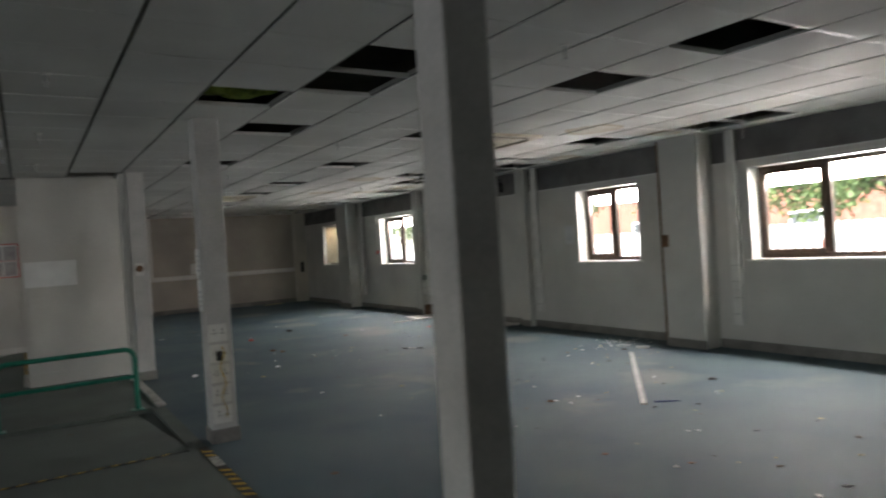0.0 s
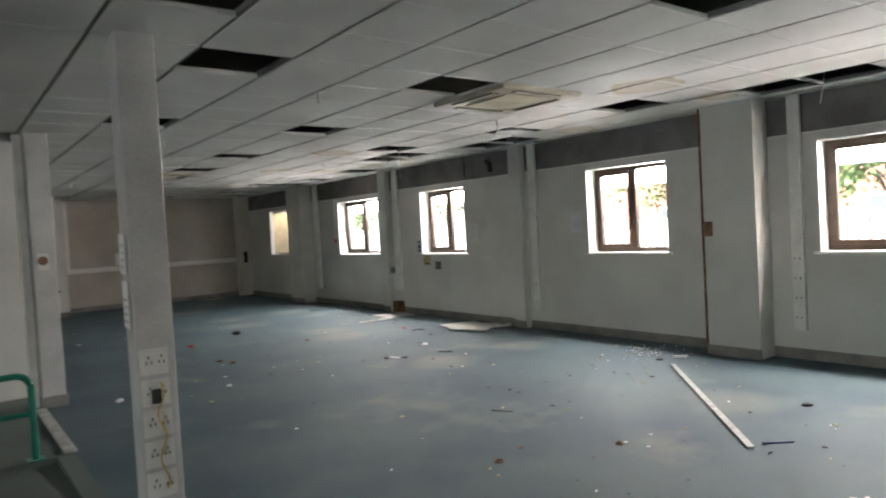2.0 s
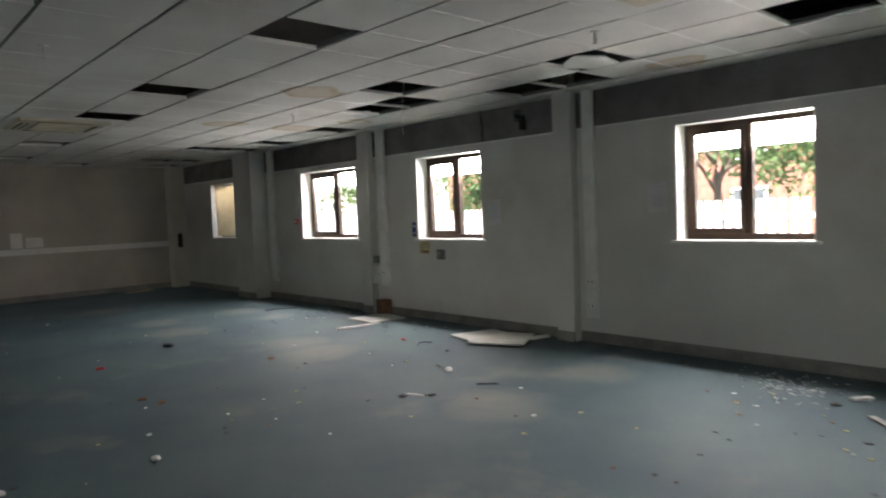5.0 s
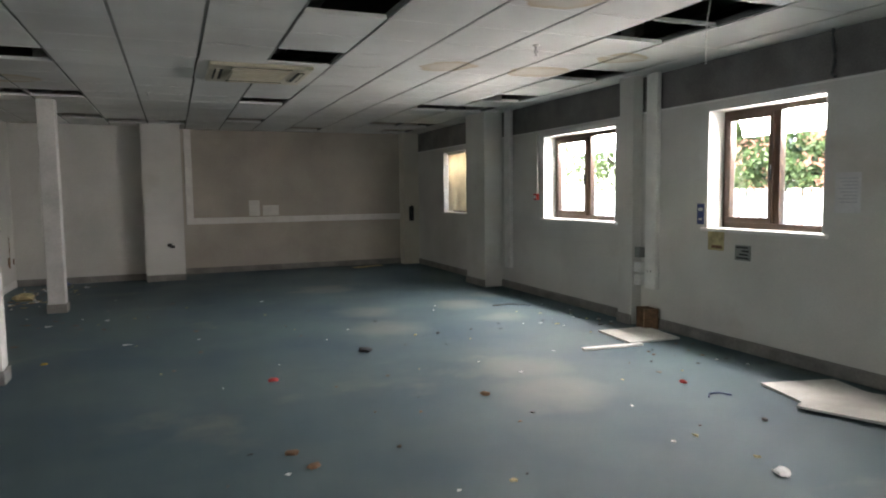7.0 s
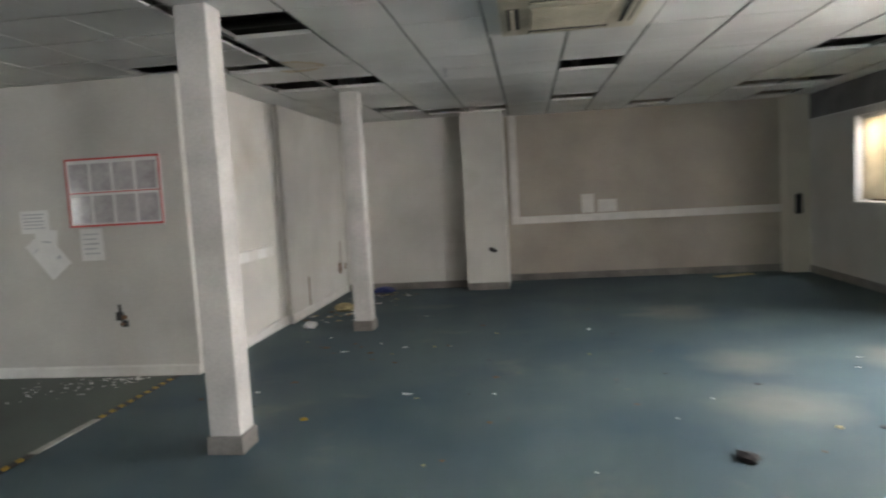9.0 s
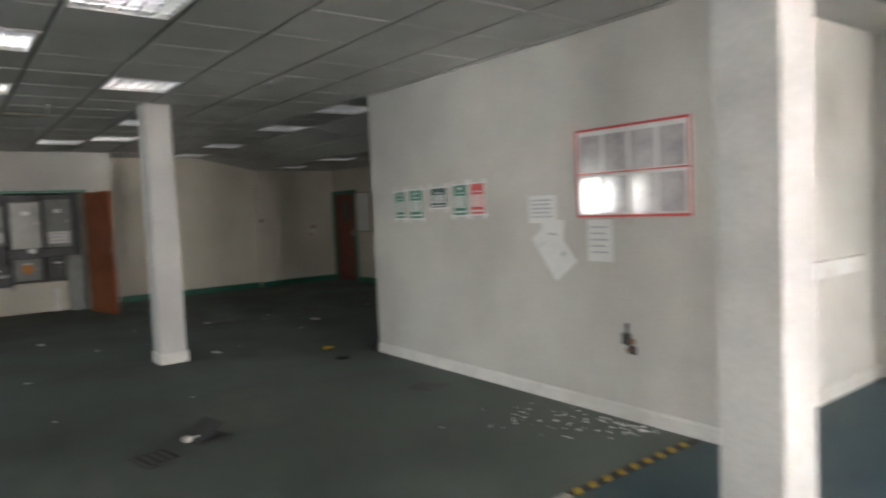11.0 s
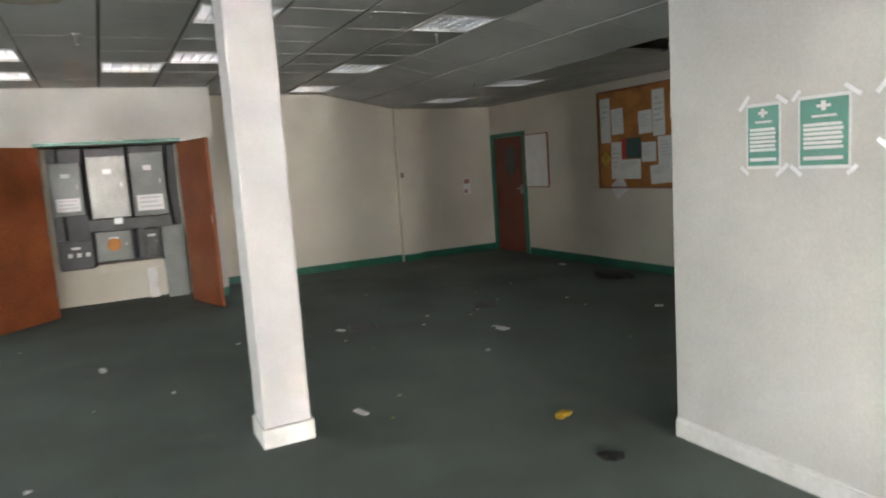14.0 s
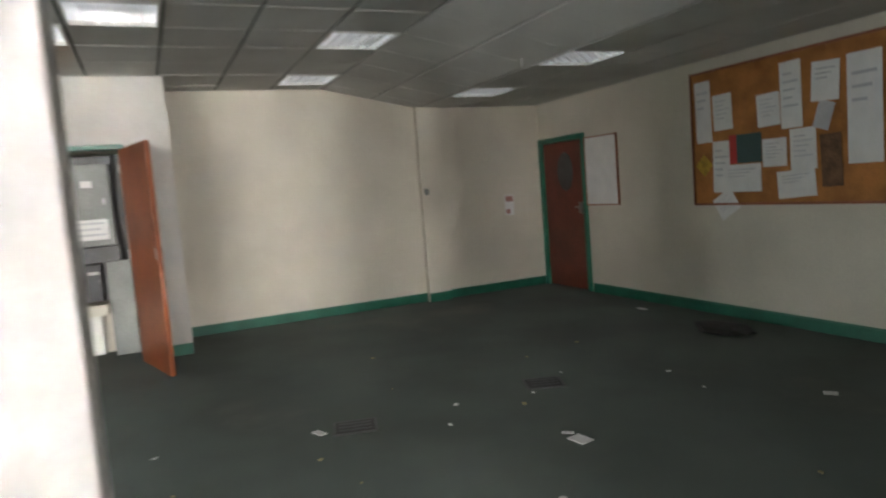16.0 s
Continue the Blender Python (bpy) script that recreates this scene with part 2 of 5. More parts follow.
def glass_material():
    m = bpy.data.materials.new("window_glass")
    m.use_nodes = True
    b = m.node_tree.nodes["Principled BSDF"]
    b.inputs["Transmission Weight"].default_value = 1.0
    b.inputs["Roughness"].default_value = 0.0
    b.inputs["IOR"].default_value = 1.45
    b.inputs["Base Color"].default_value = (0.95, 0.97, 0.96, 1)
    return m


M["glass"] = glass_material()
# Faint emission added to the tubes, for daylight that the louvres mirror.
M["tube_glow"] = bpy.data.materials.new("added_glow_tube")
M["tube_glow"].use_nodes = True
M["tube_glow"].node_tree.nodes["Principled BSDF"].inputs["Emission Color"].default_value = (0.95, 0.98, 1.0, 1)
M["tube_glow"].node_tree.nodes["Principled BSDF"].inputs["Emission Strength"].default_value = 0.075


def translucent(m, share):
    """Lets a thin cloth glow with the light behind it."""
    n, l = m.node_tree.nodes, m.node_tree.links
    b, out = n["Principled BSDF"], n["Material Output"]
    tr, mx = n.new("ShaderNodeBsdfTranslucent"), n.new("ShaderNodeMixShader")
    l.new(b.inputs["Base Color"].links[0].from_socket, tr.inputs["Color"])
    mx.inputs[0].default_value = share
    l.new(b.outputs[0], mx.inputs[1])
    l.new(tr.outputs[0], mx.inputs[2])
    l.new(mx.outputs[0], out.inputs["Surface"])


translucent(M["blind"], 0.6)
translucent(M["leaf"], 0.5)
translucent(M["leaf2"], 0.5)


# ---- mesh helpers ----
def box(bm, lo, hi, bevel=0.0, turn=None):
    lo, hi = Vector(lo), Vector(hi)
    made = bmesh.ops.create_cube(bm, size=1.0)
    size, mid = hi - lo, (lo + hi) / 2
    for v in made["verts"]:
        v.co = Vector((v.co.x * size.x, v.co.y * size.y, v.co.z * size.z)) + mid
    if bevel:
        edges = list({e for v in made["verts"] for e in v.link_edges})
        out = bmesh.ops.bevel(bm, geom=edges, offset=bevel, segments=2, affect="EDGES", profile=0.5)
    return bm


def boxes(*pairs, bevel=0.0):
    bm = bmesh.new()
    for lo, hi in pairs:
        box(bm, lo, hi, bevel)
    return bm


def tube(bm, points, radius, sides=10):
    """A round bar along a line of points."""
    rings = []
    for i, p in enumerate(points):
        p = Vector(p)
        a = Vector(points[max(i - 1, 0)])
        b = Vector(points[min(i + 1, len(points) - 1)])
        way = (b - a).normalized()
        side = way.cross(Vector((0, 0, 1)))
        if side.length < 0.05:
            side = way.cross(Vector((0, 1, 0)))
        side.normalize()
        up = side.cross(way)
        rings.append([bm.verts.new(p + radius * (math.cos(2 * math.pi * k / sides) * side + math.sin(2 * math.pi * k / sides) * up)) for k in range(sides)])
    for r, s in zip(rings, rings[1:]):
        for k in range(sides):
            bm.faces.new((r[k], r[(k + 1) % sides], s[(k + 1) % sides], s[k]))
    bm.faces.new(rings[0][::-1])
    bm.faces.new(rings[-1])
    return bm


def prism(bm, outline, z0, z1):
    """An upright prism on an outline of (x, y)."""
    low = [bm.verts.new((x, y, z0)) for x, y in outline]
    high = [bm.verts.new((x, y, z1)) for x, y in outline]
    n = len(outline)
    bm.faces.new(low[::-1])
    bm.faces.new(high)
    for k in range(n):
        bm.faces.new((low[k], low[(k + 1) % n], high[(k + 1) % n], high[k]))
    return bm


def mesh_of(name, bm, *mats):
    bmesh.ops.recalc_face_normals(bm, faces=bm.faces)
    me = bpy.data.meshes.new(name)
    bm.to_mesh(me)
    bm.free()
    for m in mats:
        me.materials.append(m)
    return me


def part(name, bm, mat, parent=None, label="", m=None):
    ob = new(name, mesh_of(name, bm, mat))
    if parent:
        ob.parent = parent
    if m is not None:
        ob.matrix_basis = m
    if label:
        tagged(ob, label)
    return ob


def thing(name, label, category, m=None, group=""):
    ob = new(name)
    ob.empty_display_size = 0.1
    if m is not None:
        ob.matrix_basis = m
    return tagged(ob, label, category, group)


def single(name, bm, mat, label, category, m=None, group=""):
    """A thing that is one mesh."""
    ob = part(name, bm, mat, None, label, m)
    return tagged(ob, label, category, group)


def structure(name, bm, mat, label, category="wall"):
    ob = part(name, bm, mat)
    return tagged(ob, label, category, kind="structure")


# ---- floor, with the shallow ramp ----
RX0, RX1, RY0, RY1 = 0.4, 2.80, 6.58, 8.49
TOP = 3.3
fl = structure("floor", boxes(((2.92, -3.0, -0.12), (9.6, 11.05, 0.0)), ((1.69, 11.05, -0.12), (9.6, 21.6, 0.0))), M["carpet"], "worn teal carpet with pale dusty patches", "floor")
low = bmesh.new()
for lo, hi in (((-11, -3, -0.12), (2.92, RY0, 0)), ((-11, RY1, -0.12), (2.92, 11.05, 0)), ((-11, 11.05, -0.12), (1.69, 21.6, 0)), ((-11, RY0, -0.12), (RX0, RY1, 0)), ((RX1, RY0, -0.12), (2.92, RY1, 0))):
    box(low, lo, hi)
structure("floor_2", low, M["carpet2"], "dark green worn carpet", "floor")
rampm = bmesh.new()
vs = [rampm.verts.new(v) for v in ((RX0, RY0, 0.0), (RX1, RY0, 0.0), (RX1, RY1, -0.045), (RX0, RY1, -0.045), (RX0, RY0, -0.12), (RX1, RY0, -0.12), (RX1, RY1, -0.12), (RX0, RY1, -0.12))]
for f in ((0, 1, 2, 3), (4, 7, 6, 5), (0, 4, 5, 1), (1, 5, 6, 2), (2, 6, 7, 3), (3, 7, 4, 0)):
    rampm.faces.new([vs[k] for k in f])
structure("ramp", rampm, M["carpet2"], "shallow carpeted ramp below the green rail", "ramp")


# ---- walls ----
def wall_line(name, a, b, thick, mat, label, z0=0.0, z1=TOP):
    """A straight wall from a to b; it is as thick as told on its left-hand side."""
    a, b = Vector((*a, 0)), Vector((*b, 0))
    way = (b - a).normalized()
    side = Vector((-way.y, way.x, 0)) * thick
    bm = prism(bmesh.new(), [(p.x, p.y) for p in (a, b, b + side, a + side)], z0, z1)
    return structure(name, bm, mat, label)


def skirting(name, a, b, out, mat, height=0.11, thick=0.016, label="scuffed grey skirting board"):
    a, b = Vector((*a, 0)), Vector((*b, 0))
    way = (b - a).normalized()
    side = Vector((-way.y, way.x, 0)) * thick * out
    lip = side * 0.45
    bm = bmesh.new()
    prism(bm, [(p.x, p.y) for p in (a, b, b + side, a + side)], 0.0, height - 0.012)
    prism(bm, [(p.x, p.y) for p in (a, b, b + lip, a + lip)], height - 0.012, height)
    return tagged(part(name, bm, mat), label, "skirting", kind="structure")


# window wall: piers between the openings, sill walls and heads below the ledge; bare band above it
LEDGE = 2.31
edges = [-3.0] + [v for w in WINDOWS for v in w[:2]] + [21.6]
ww = bmesh.new()
for a, b in zip(edges[0::2], edges[1::2]):
    box(ww, (WX, a, 0), (WX + WT, b, LEDGE))
for y0, y1, z0, z1 in WINDOWS:
    box(ww, (WX, y0, 0), (WX + WT, y1, z0 - 0.03))
    box(ww, (WX, y0, z1), (WX + WT, y1, LEDGE))
structure("wall_east", ww, M["wall"], "off-white painted window wall, stained")
structure("wall_east_upper", boxes(((WX + 0.05, -3.0, LEDGE), (WX + WT, 21.6, TOP))), M["band"], "bare grey plaster band under the ceiling")
ledge = boxes(((WX - 0.012, -3.0, LEDGE - 0.012), (WX + 0.05, 6.19, LEDGE + 0.004)), ((WX - 0.012, 6.79, LEDGE - 0.012), (WX + 0.05, 16.79, LEDGE + 0.004)), ((WX - 0.012, 17.50, LEDGE - 0.012), (WX + 0.05, 20.60, LEDGE + 0.004)))
tagged(part("trim", ledge, M["white"]), "thin white lining edge above the windows", "trim", kind="structure")

structure("wall_south", boxes(((-11, -3.2, 0), (9.6, -3.0, TOP))), M["wall"], "off-white painted end wall")
structure("wall_far", boxes(((4.58, 20.87, 0), (9.18, 21.17, TOP))), M["dull"], "dull cream far wall")
structure("wall_far_recess", boxes(((1.95, 20.35, 0), (3.95, 20.65, TOP))), M["wall"], "shaded off-white recess wall")
structure("pilaster_far", boxes(((3.95, 19.98, 0), (4.58, 21.0, TOP))), M["wall"], "off-white boxed pier", "pier")
structure("wall_side", boxes(((1.68, 15.60, 0), (1.89, 17.72, TOP))), M["wall"], "off-white side wall with a worn lower part")
structure("wall_side_2", boxes(((1.68, 17.72, 0), (1.95, 20.65, TOP))), M["wall"], "off-white side wall with dark stains")
structure("wall_poster", boxes(((-2.08, 15.46, 0), (1.89, 15.60, TOP))), M["wall"], "off-white wall with safety posters")
structure("wall_poster_end", boxes(((-2.08, 15.60, 0), (-1.94, 18.94, TOP))), M["wall"], "off-white end wall")
structure("wall_door", boxes(((-9.7, 18.94, 0), (-9.51, 19.15, TOP)), ((-8.49, 18.94, 0), (-1.94, 19.15, TOP)), ((-9.51, 18.94, 1.975), (-8.49, 19.15, TOP))), M["cream"], "cream wall with a door and a pinboard")
structure("wall_cream", boxes(((-9.8, 14.23, 0), (-9.54, 18.94, TOP))), M["cream"], "cream painted wall")
structure("pilaster_cream", boxes(((-9.54, 17.13, 0), (-9.45, 17.43, TOP))), M["cream"], "shallow cream pier", "pier")
structure("wall_cupboard", boxes(((-8.93, 9.45, 0), (-8.65, 12.22, TOP)), ((-8.93, 13.82, 0), (-8.65, 14.23, TOP)), ((-8.93, 12.22, 2.05), (-8.65, 13.82, TOP)), ((-9.54, 14.09, 0), (-8.93, 14.23, TOP))), M["wall"], "off-white wall round the meter cupboard")
structure("cupboard_recess", boxes(((-9.53, 12.05, 0), (-9.41, 14.0, 2.4)), ((-9.41, 12.10, 0), (-8.93, 12.22, 2.4)), ((-9.41, 13.82, 0), (-8.93, 13.94, 2.4)), ((-9.41, 12.22, 2.05), (-8.93, 13.82, 2.4))), M["cream"], "pale inside of the meter cupboard", "recess")
structure("wall_west", boxes(((-9.85, -3.0, 0), (-9.6, WEST[0], TOP)), ((-9.85, WEST[1], 0), (-9.6, 9.45, TOP)), ((-9.85, WEST[0], 0), (-9.6, WEST[1], WEST[2])), ((-9.85, WEST[0], WEST[3]), (-9.6, WEST[1], TOP)), ((-9.6, 9.45, 0), (-8.93, 9.57, TOP))), M["wall"], "off-white painted wall")
tagged(part("beam", boxes(((-9.6, 4.0, 2.44), (-9.3, 9.45, 2.66)), bevel=0.01), M["cream"]), "pale boxed beam under the ceiling", "beam", kind="structure")
structure("partition", boxes(((1.72, 11.05, 0), (2.97, 11.14, TOP)), ((1.72, 11.035, 0.13), (1.76, 11.05, CEIL)), ((1.76, 11.035, 0.13), (2.92, 11.05, 0.17))), M["wall"], "off-white partition panel behind a column")

# pilasters along the window wall
for name, y0, y1, x in (("pier", 6.20, 6.78, 8.88), ("pier", 16.80, 17.49, 8.87)):
    ob = structure(name, boxes(((x, y0, 0), (WX - 0.001, y1, TOP)), bevel=0.006), M["wall"], "off-white boxed pier on the window wall", "pier")
    skirting("baseboard", (x, y1 + 0.01), (x, y0 - 0.01), -1, M["skirt"])
for y0, y1 in ((9.80, 10.03), (13.46, 13.70)):
    structure("pier", boxes(((9.05, y0, 0), (WX - 0.001, y1, TOP)), bevel=0.006), M["wall"], "narrow off-white pier on the window wall", "pier")
structure("pier", boxes(((8.84, 20.60, 0), (WX - 0.001, 20.87, TOP)), bevel=0.006), M["cream"], "corner pier", "pier")

for a, b in (((WX, 6.20), (WX, -3.0)), ((WX, 9.80), (WX, 6.78)), ((WX, 13.46), (WX, 10.03)), ((WX, 16.80), (WX, 13.70)), ((WX, 20.60), (WX, 17.49)), ((8.84, 20.87), (4.58, 20.87)), ((4.58, 19.98), (3.95, 19.98)), ((3.95, 20.35), (1.95, 20.35)), ((9.05, 10.03), (9.05, 9.80)), ((9.05, 13.70), (9.05, 13.46))):
    # each one is proud of its wall on the room's side
    d = Vector((b[0] - a[0], b[1] - a[1]))
    out = -1 if d.y < 0 else 1
    skirting("baseboard", a, b, out if d.y else 1, M["skirt"])
for a, b, out in (((1.95, 17.72), (1.95, 20.35), -1), ((1.89, 15.54), (1.89, 17.72), -1)):
    skirting("baseboard", a, b, out, M["white"], label="dirty white skirting board")
skirting("baseboard", (-2.08, 15.46), (1.89, 15.46), -1, M["white"], 0.10, label="white skirting board")
skirting("baseboard", (-2.08, 15.46), (-2.08, 18.94), 1, M["green_skirt"], label="green painted skirting board")
for a, b, out in (((-9.54, 14.23), (-9.54, 17.13), -1), ((-9.45, 17.13), (-9.45, 17.43), -1), ((-9.54, 17.43), (-9.54, 18.94), -1), ((-8.45, 18.94), (-2.08, 18.94), -1), ((-8.65, 9.45), (-8.65, 12.18), -1), ((-8.65, 13.86), (-8.65, 14.23), -1), ((-9.6, -3.0), (-9.6, 9.45), -1)):
    skirting("baseboard", a, b, out, M["green_skirt"], label="green painted skirting board")


# ---- ceilings ----
def fold(x, y):
    """The height of the ceiling over the green carpet: it slopes down past y = 15.98."""
    return CEIL - 0.25 * min(max((y - 15.98) / 1.2, 0.0), 1.0)


def ceiling(name, x0, nx, y0, ny, missing, inside, height, label, along="y"):
    """A grid of 0.6 m tiles in bars; one mesh with three materials."""
    bm = bmesh.new()

    def slab(xa, xb, ya, yb, up, thick, mat):
        c = [(xa, ya), (xb, ya), (xb, yb), (xa, yb)]
        lowv = [bm.verts.new((x, y, height(x, y) + up)) for x, y in c]
        topv = [bm.verts.new((x, y, height(x, y) + up + thick)) for x, y in c]
        fs = [bm.faces.new(lowv[::-1]), bm.faces.new(topv)]
        fs += [bm.faces.new((lowv[k], lowv[(k + 1) % 4], topv[(k + 1) % 4], topv[k])) for k in range(4)]
        for f in fs:
            f.material_index = mat

    rnd = random.Random(5)
    for i in range(nx):
        for j in range(ny):
            xa, ya = x0 + 0.6 * i, y0 + 0.6 * j
            if not inside(xa + 0.3, ya + 0.3):
                continue
            if (i, j) not in missing:
                sag = rnd.choice((0, 0, 0, 0.001, 0.002, -0.002))
                gx, gy = (0.013, 0.005) if along == "y" else (0.005, 0.013)
                slab(xa + gx, xa + 0.6 - gx, ya + gy, ya + 0.6 - gy, sag, 0.014, 0)
            if along == "y":
                slab(xa - 0.015, xa + 0.015, ya, ya + 0.6, 0.009, 0.03, 2)
                slab(xa + 0.012, xa + 0.588, ya - 0.009, ya + 0.009, -0.002, 0.03, 1)
            else:
                slab(xa, xa + 0.6, ya - 0.015, ya + 0.015, 0.009, 0.03, 2)
                slab(xa - 0.009, xa + 0.009, ya + 0.012, ya + 0.588, -0.002, 0.03, 1)
    return tagged(new(name, mesh_of(name, bm, M["tile"], M["bar"], M["gap"])), label, "ceiling", kind="structure")


def cells(points, x0, y0):
    return {(math.floor((x - x0) / 0.6), math.floor((y - y0) / 0.6)) for x, y in points}


GX, GY = 1.08, -2.90
HOLES = [(3.78, 4.6), (3.78, 5.2), (5.58, 4.6), (5.58, 3.4), (3.18, 5.8), (3.78, 7.0), (5.58, 7.0), (5.58, 9.4), (7.98, 7.0), (5.58, 11.8), (7.98, 11.2), (7.98, 11.8), (7.38, 10.6), (8.58, 9.4), (8.58, 10.0), (7.98, 8.8), (8.58, 5.2), (8.58, 5.8), (5.58, 13.6), (8.58, 13.6), (5.58, 16.6), (5.58, 19.0), (3.78, 9.4), (2.58, 10.6), (3.18, 14.2), (2.58, 15.4), (2.58, 16.6), (3.18, 16.6), (3.18, 19.0), (3.78, 19.6), (4.38, 19.6), (6.78, 20.2), (7.98, 16.6), (8.58, 16.6), (7.98, 19.0), (8.58, 19.0), (8.58, 20.2), (8.58, 15.4)]
AC_MAIN = [(6.38, 7.18), (5.26, 14.5)]
AC_SIDE = [(-5.52, 11.66)]


def under_unit(x, y, gx, gy, units):
    """Whether a cell's middle lies in the cells that a ceiling cassette takes up."""
    for a, b in units:
        if gx + 0.6 * math.floor((a - 0.45 - gx) / 0.6) < x < gx + 0.6 * math.ceil((a + 0.45 - gx) / 0.6) and gy + 0.6 * math.floor((b - 0.45 - gy) / 0.6) < y < gy + 0.6 * math.ceil((b + 0.45 - gy) / 0.6):
            return True
    return False


main_lights = sorted(cells([(1.38, 6.8), (1.38, 8.3), (1.38, 9.5)], GX, GY))
ceiling("ceiling", GX, 14, GY, 40, cells(HOLES, GX, GY) | set(main_lights), lambda x, y: (x > 2.9 or (x > 1.7 and y > 15.2) or y < 10.9) and not under_unit(x, y, GX, GY, AC_MAIN), lambda x, y: CEIL, "white tiled ceiling with missing and stained tiles")
HX, HY = -11.0, -1.42
LIGHTS = [(-2.87, 12.06), (-4.65, 12.01), (-2.27, 13.26), (-4.7, 13.81), (-4.0, 10.21), (-5.95, 10.11), (-6.55, 11.91), (-7.85, 11.91), (-7.15, 13.06), (-6.6, 13.71), (-6.85, 15.51), (-8.85, 15.51), (-4.85, 15.51), (-2.95, 15.56), (-8.1, 17.5), (-6.8, 17.5), (-7.8, 8.11), (-2.3, 9.31), (0.1, 12.71), (-1.1, 12.06)]
HOLES2 = [(-3.25, 10.36), (-6.75, 9.41), (-7.95, 9.01), (-4.2, 17.5)]
lights_at = sorted(cells(LIGHTS, HX, HY))
ceiling("ceiling_2", HX, 23, HY, 35, set(lights_at) | cells(HOLES2, HX, HY), lambda x, y: x < 2.9 and y < 19.2 and not (x > 1.5 and y > 15.3) and not (x < -9.6 and y < 14.0) and not (x > 1.1 and y < 10.95) and not under_unit(x, y, HX, HY, AC_SIDE), fold, "white tiled ceiling with louvred lights", "x")
structure("ceiling_slab", boxes(((-11, -3.2, TOP), (9.6, 21.6, TOP + 0.2))), M["plenum"], "concrete slab above the ceiling, coloured near black as the void's shade", "ceiling")


# ---- windows ----
def pane_frame(y0, y1, z0, z1, x, w, d):
    return boxes(((x, y0, z0), (x + d, y1, z0 + w)), ((x, y0, z1 - w), (x + d, y1, z1)), ((x, y0, z0 + w), (x + d, y0 + w, z1 - w)), ((x, y1 - w, z0 + w), (x + d, y1, z1 - w)), bevel=0.004)


def window(k, y0, y1, z0, z1, blind=False):
    ob = tagged(new("window_%d" % k), "brown framed two-light window in a white reveal" if not blind else "small window behind a cream vertical blind", "window", kind="structure")
    ob.matrix_basis = pose(WX, (y0 + y1) / 2, z0)
    h, w2 = z1 - z0, (y1 - y0) / 2
    x = 0.19
    frame_ob = part("window_frame", pane_frame(-w2, w2, 0, h, x, 0.055, 0.07), M["brown"], ob)
    part("mullion", boxes(((x, -0.03, 0.055), (x + 0.07, 0.03, h - 0.055)), bevel=0.004), M["brown"], ob)
    part("casement", pane_frame(0.03, w2 - 0.055, 0.055, h - 0.055, x - 0.018, 0.05, 0.06), M["brown"], ob)
    part("handle", boxes(((x - 0.045, 0.04, h * 0.40), (x - 0.02, 0.06, h * 0.52)), ((x - 0.02, 0.042, h * 0.47), (x - 0.016, 0.058, h * 0.51)), bevel=0.003), M["black"], ob, "dark window handle")
    for a, b in ((-w2 + 0.055, -0.03), (0.08, w2 - 0.105)):
        g = part("pane", boxes(((x + 0.03, a, 0.055), (x + 0.036, b, h - 0.055))), M["glass"], ob, "clear window glass")
        g.visible_shadow = False
    part("window_sill", boxes(((-0.035, -w2 - 0.05, -0.03), (0.0, w2 + 0.05, 0.0)), ((0.0, -w2, -0.03), (WT, w2, 0.0)), bevel=0.004), M["white"], ob, "white window board")
    part("reveal", boxes(((-0.004, w2 - 0.006, 0.0), (x, w2, h)), ((-0.004, -w2, 0.0), (x, -w2 + 0.006, h)), ((-0.004, -w2 + 0.006, h - 0.006), (x, w2 - 0.006, h))), M["white"], ob, "white plastic reveal lining")
    if blind:
        n = 12
        for i in range(n):
            y = -w2 + 0.03 + (2 * w2 - 0.06) * (i + 0.5) / n
            bm = boxes(((-0.0015, -0.042, 0.03), (0.0015, 0.042, h - 0.05)))
            bmesh.ops.rotate(bm, verts=bm.verts, cent=(0, 0, 0), matrix=Matrix.Rotation(radians(28), 3, "Z"))
            part("slat", bm, M["blind"], ob, m=pose(0.10, y, 0))
        part("blind_rail", boxes(((0.07, -w2 + 0.01, h - 0.05), (0.13, w2 - 0.01, h - 0.015)), bevel=0.004), M["white"], ob)
    return ob


west_frame = tagged(new("window_6"), "brown framed window in the wall", "window", kind="structure")
west_frame.matrix_basis = pose(-9.80, 0, 0)
part("window_frame", pane_frame(WEST[0], WEST[1], WEST[2], WEST[3], 0, 0.055, 0.07), M["brown"], west_frame)
for k in range(1, 3):
    part("mullion", boxes(((0, WEST[0] + k - 0.03, WEST[2] + 0.055), (0.07, WEST[0] + k + 0.03, WEST[3] - 0.055)), bevel=0.004), M["brown"], west_frame)
for k, (y0, y1, z0, z1) in enumerate(WINDOWS):
    window(k + 1, y0, y1, z0, z1, k == len(WINDOWS) - 1)


# ---- columns ----
def column(x, y, label, COL=0.20):
    """A boxed column whose corner towards the windows and the start stands at (x, y)."""
    ob = structure("column", boxes(((x - COL, y, 0), (x, y + COL, TOP)), bevel=0.008), M["col"] if x > 0 else M["colclean"], label, "column")
    base = bmesh.new()
    box(base, (x - COL - 0.016, y - 0.016, 0), (x + 0.016, y + COL + 0.016, 0.115), 0.004)
    part("skirting", base, M["skirt"] if x > 0 else M["white"], ob, "scuffed skirting round the column")
    return ob


COLUMNS = [(3.025, 2.588), (3.19, 6.60), (3.125, 10.30), (3.115, 13.60), (3.09, 17.17)]
for k, (x, y) in enumerate(COLUMNS):
    column(x, y, "off-white boxed steel column, chipped and marked", 0.17 if k == 0 else 0.20)
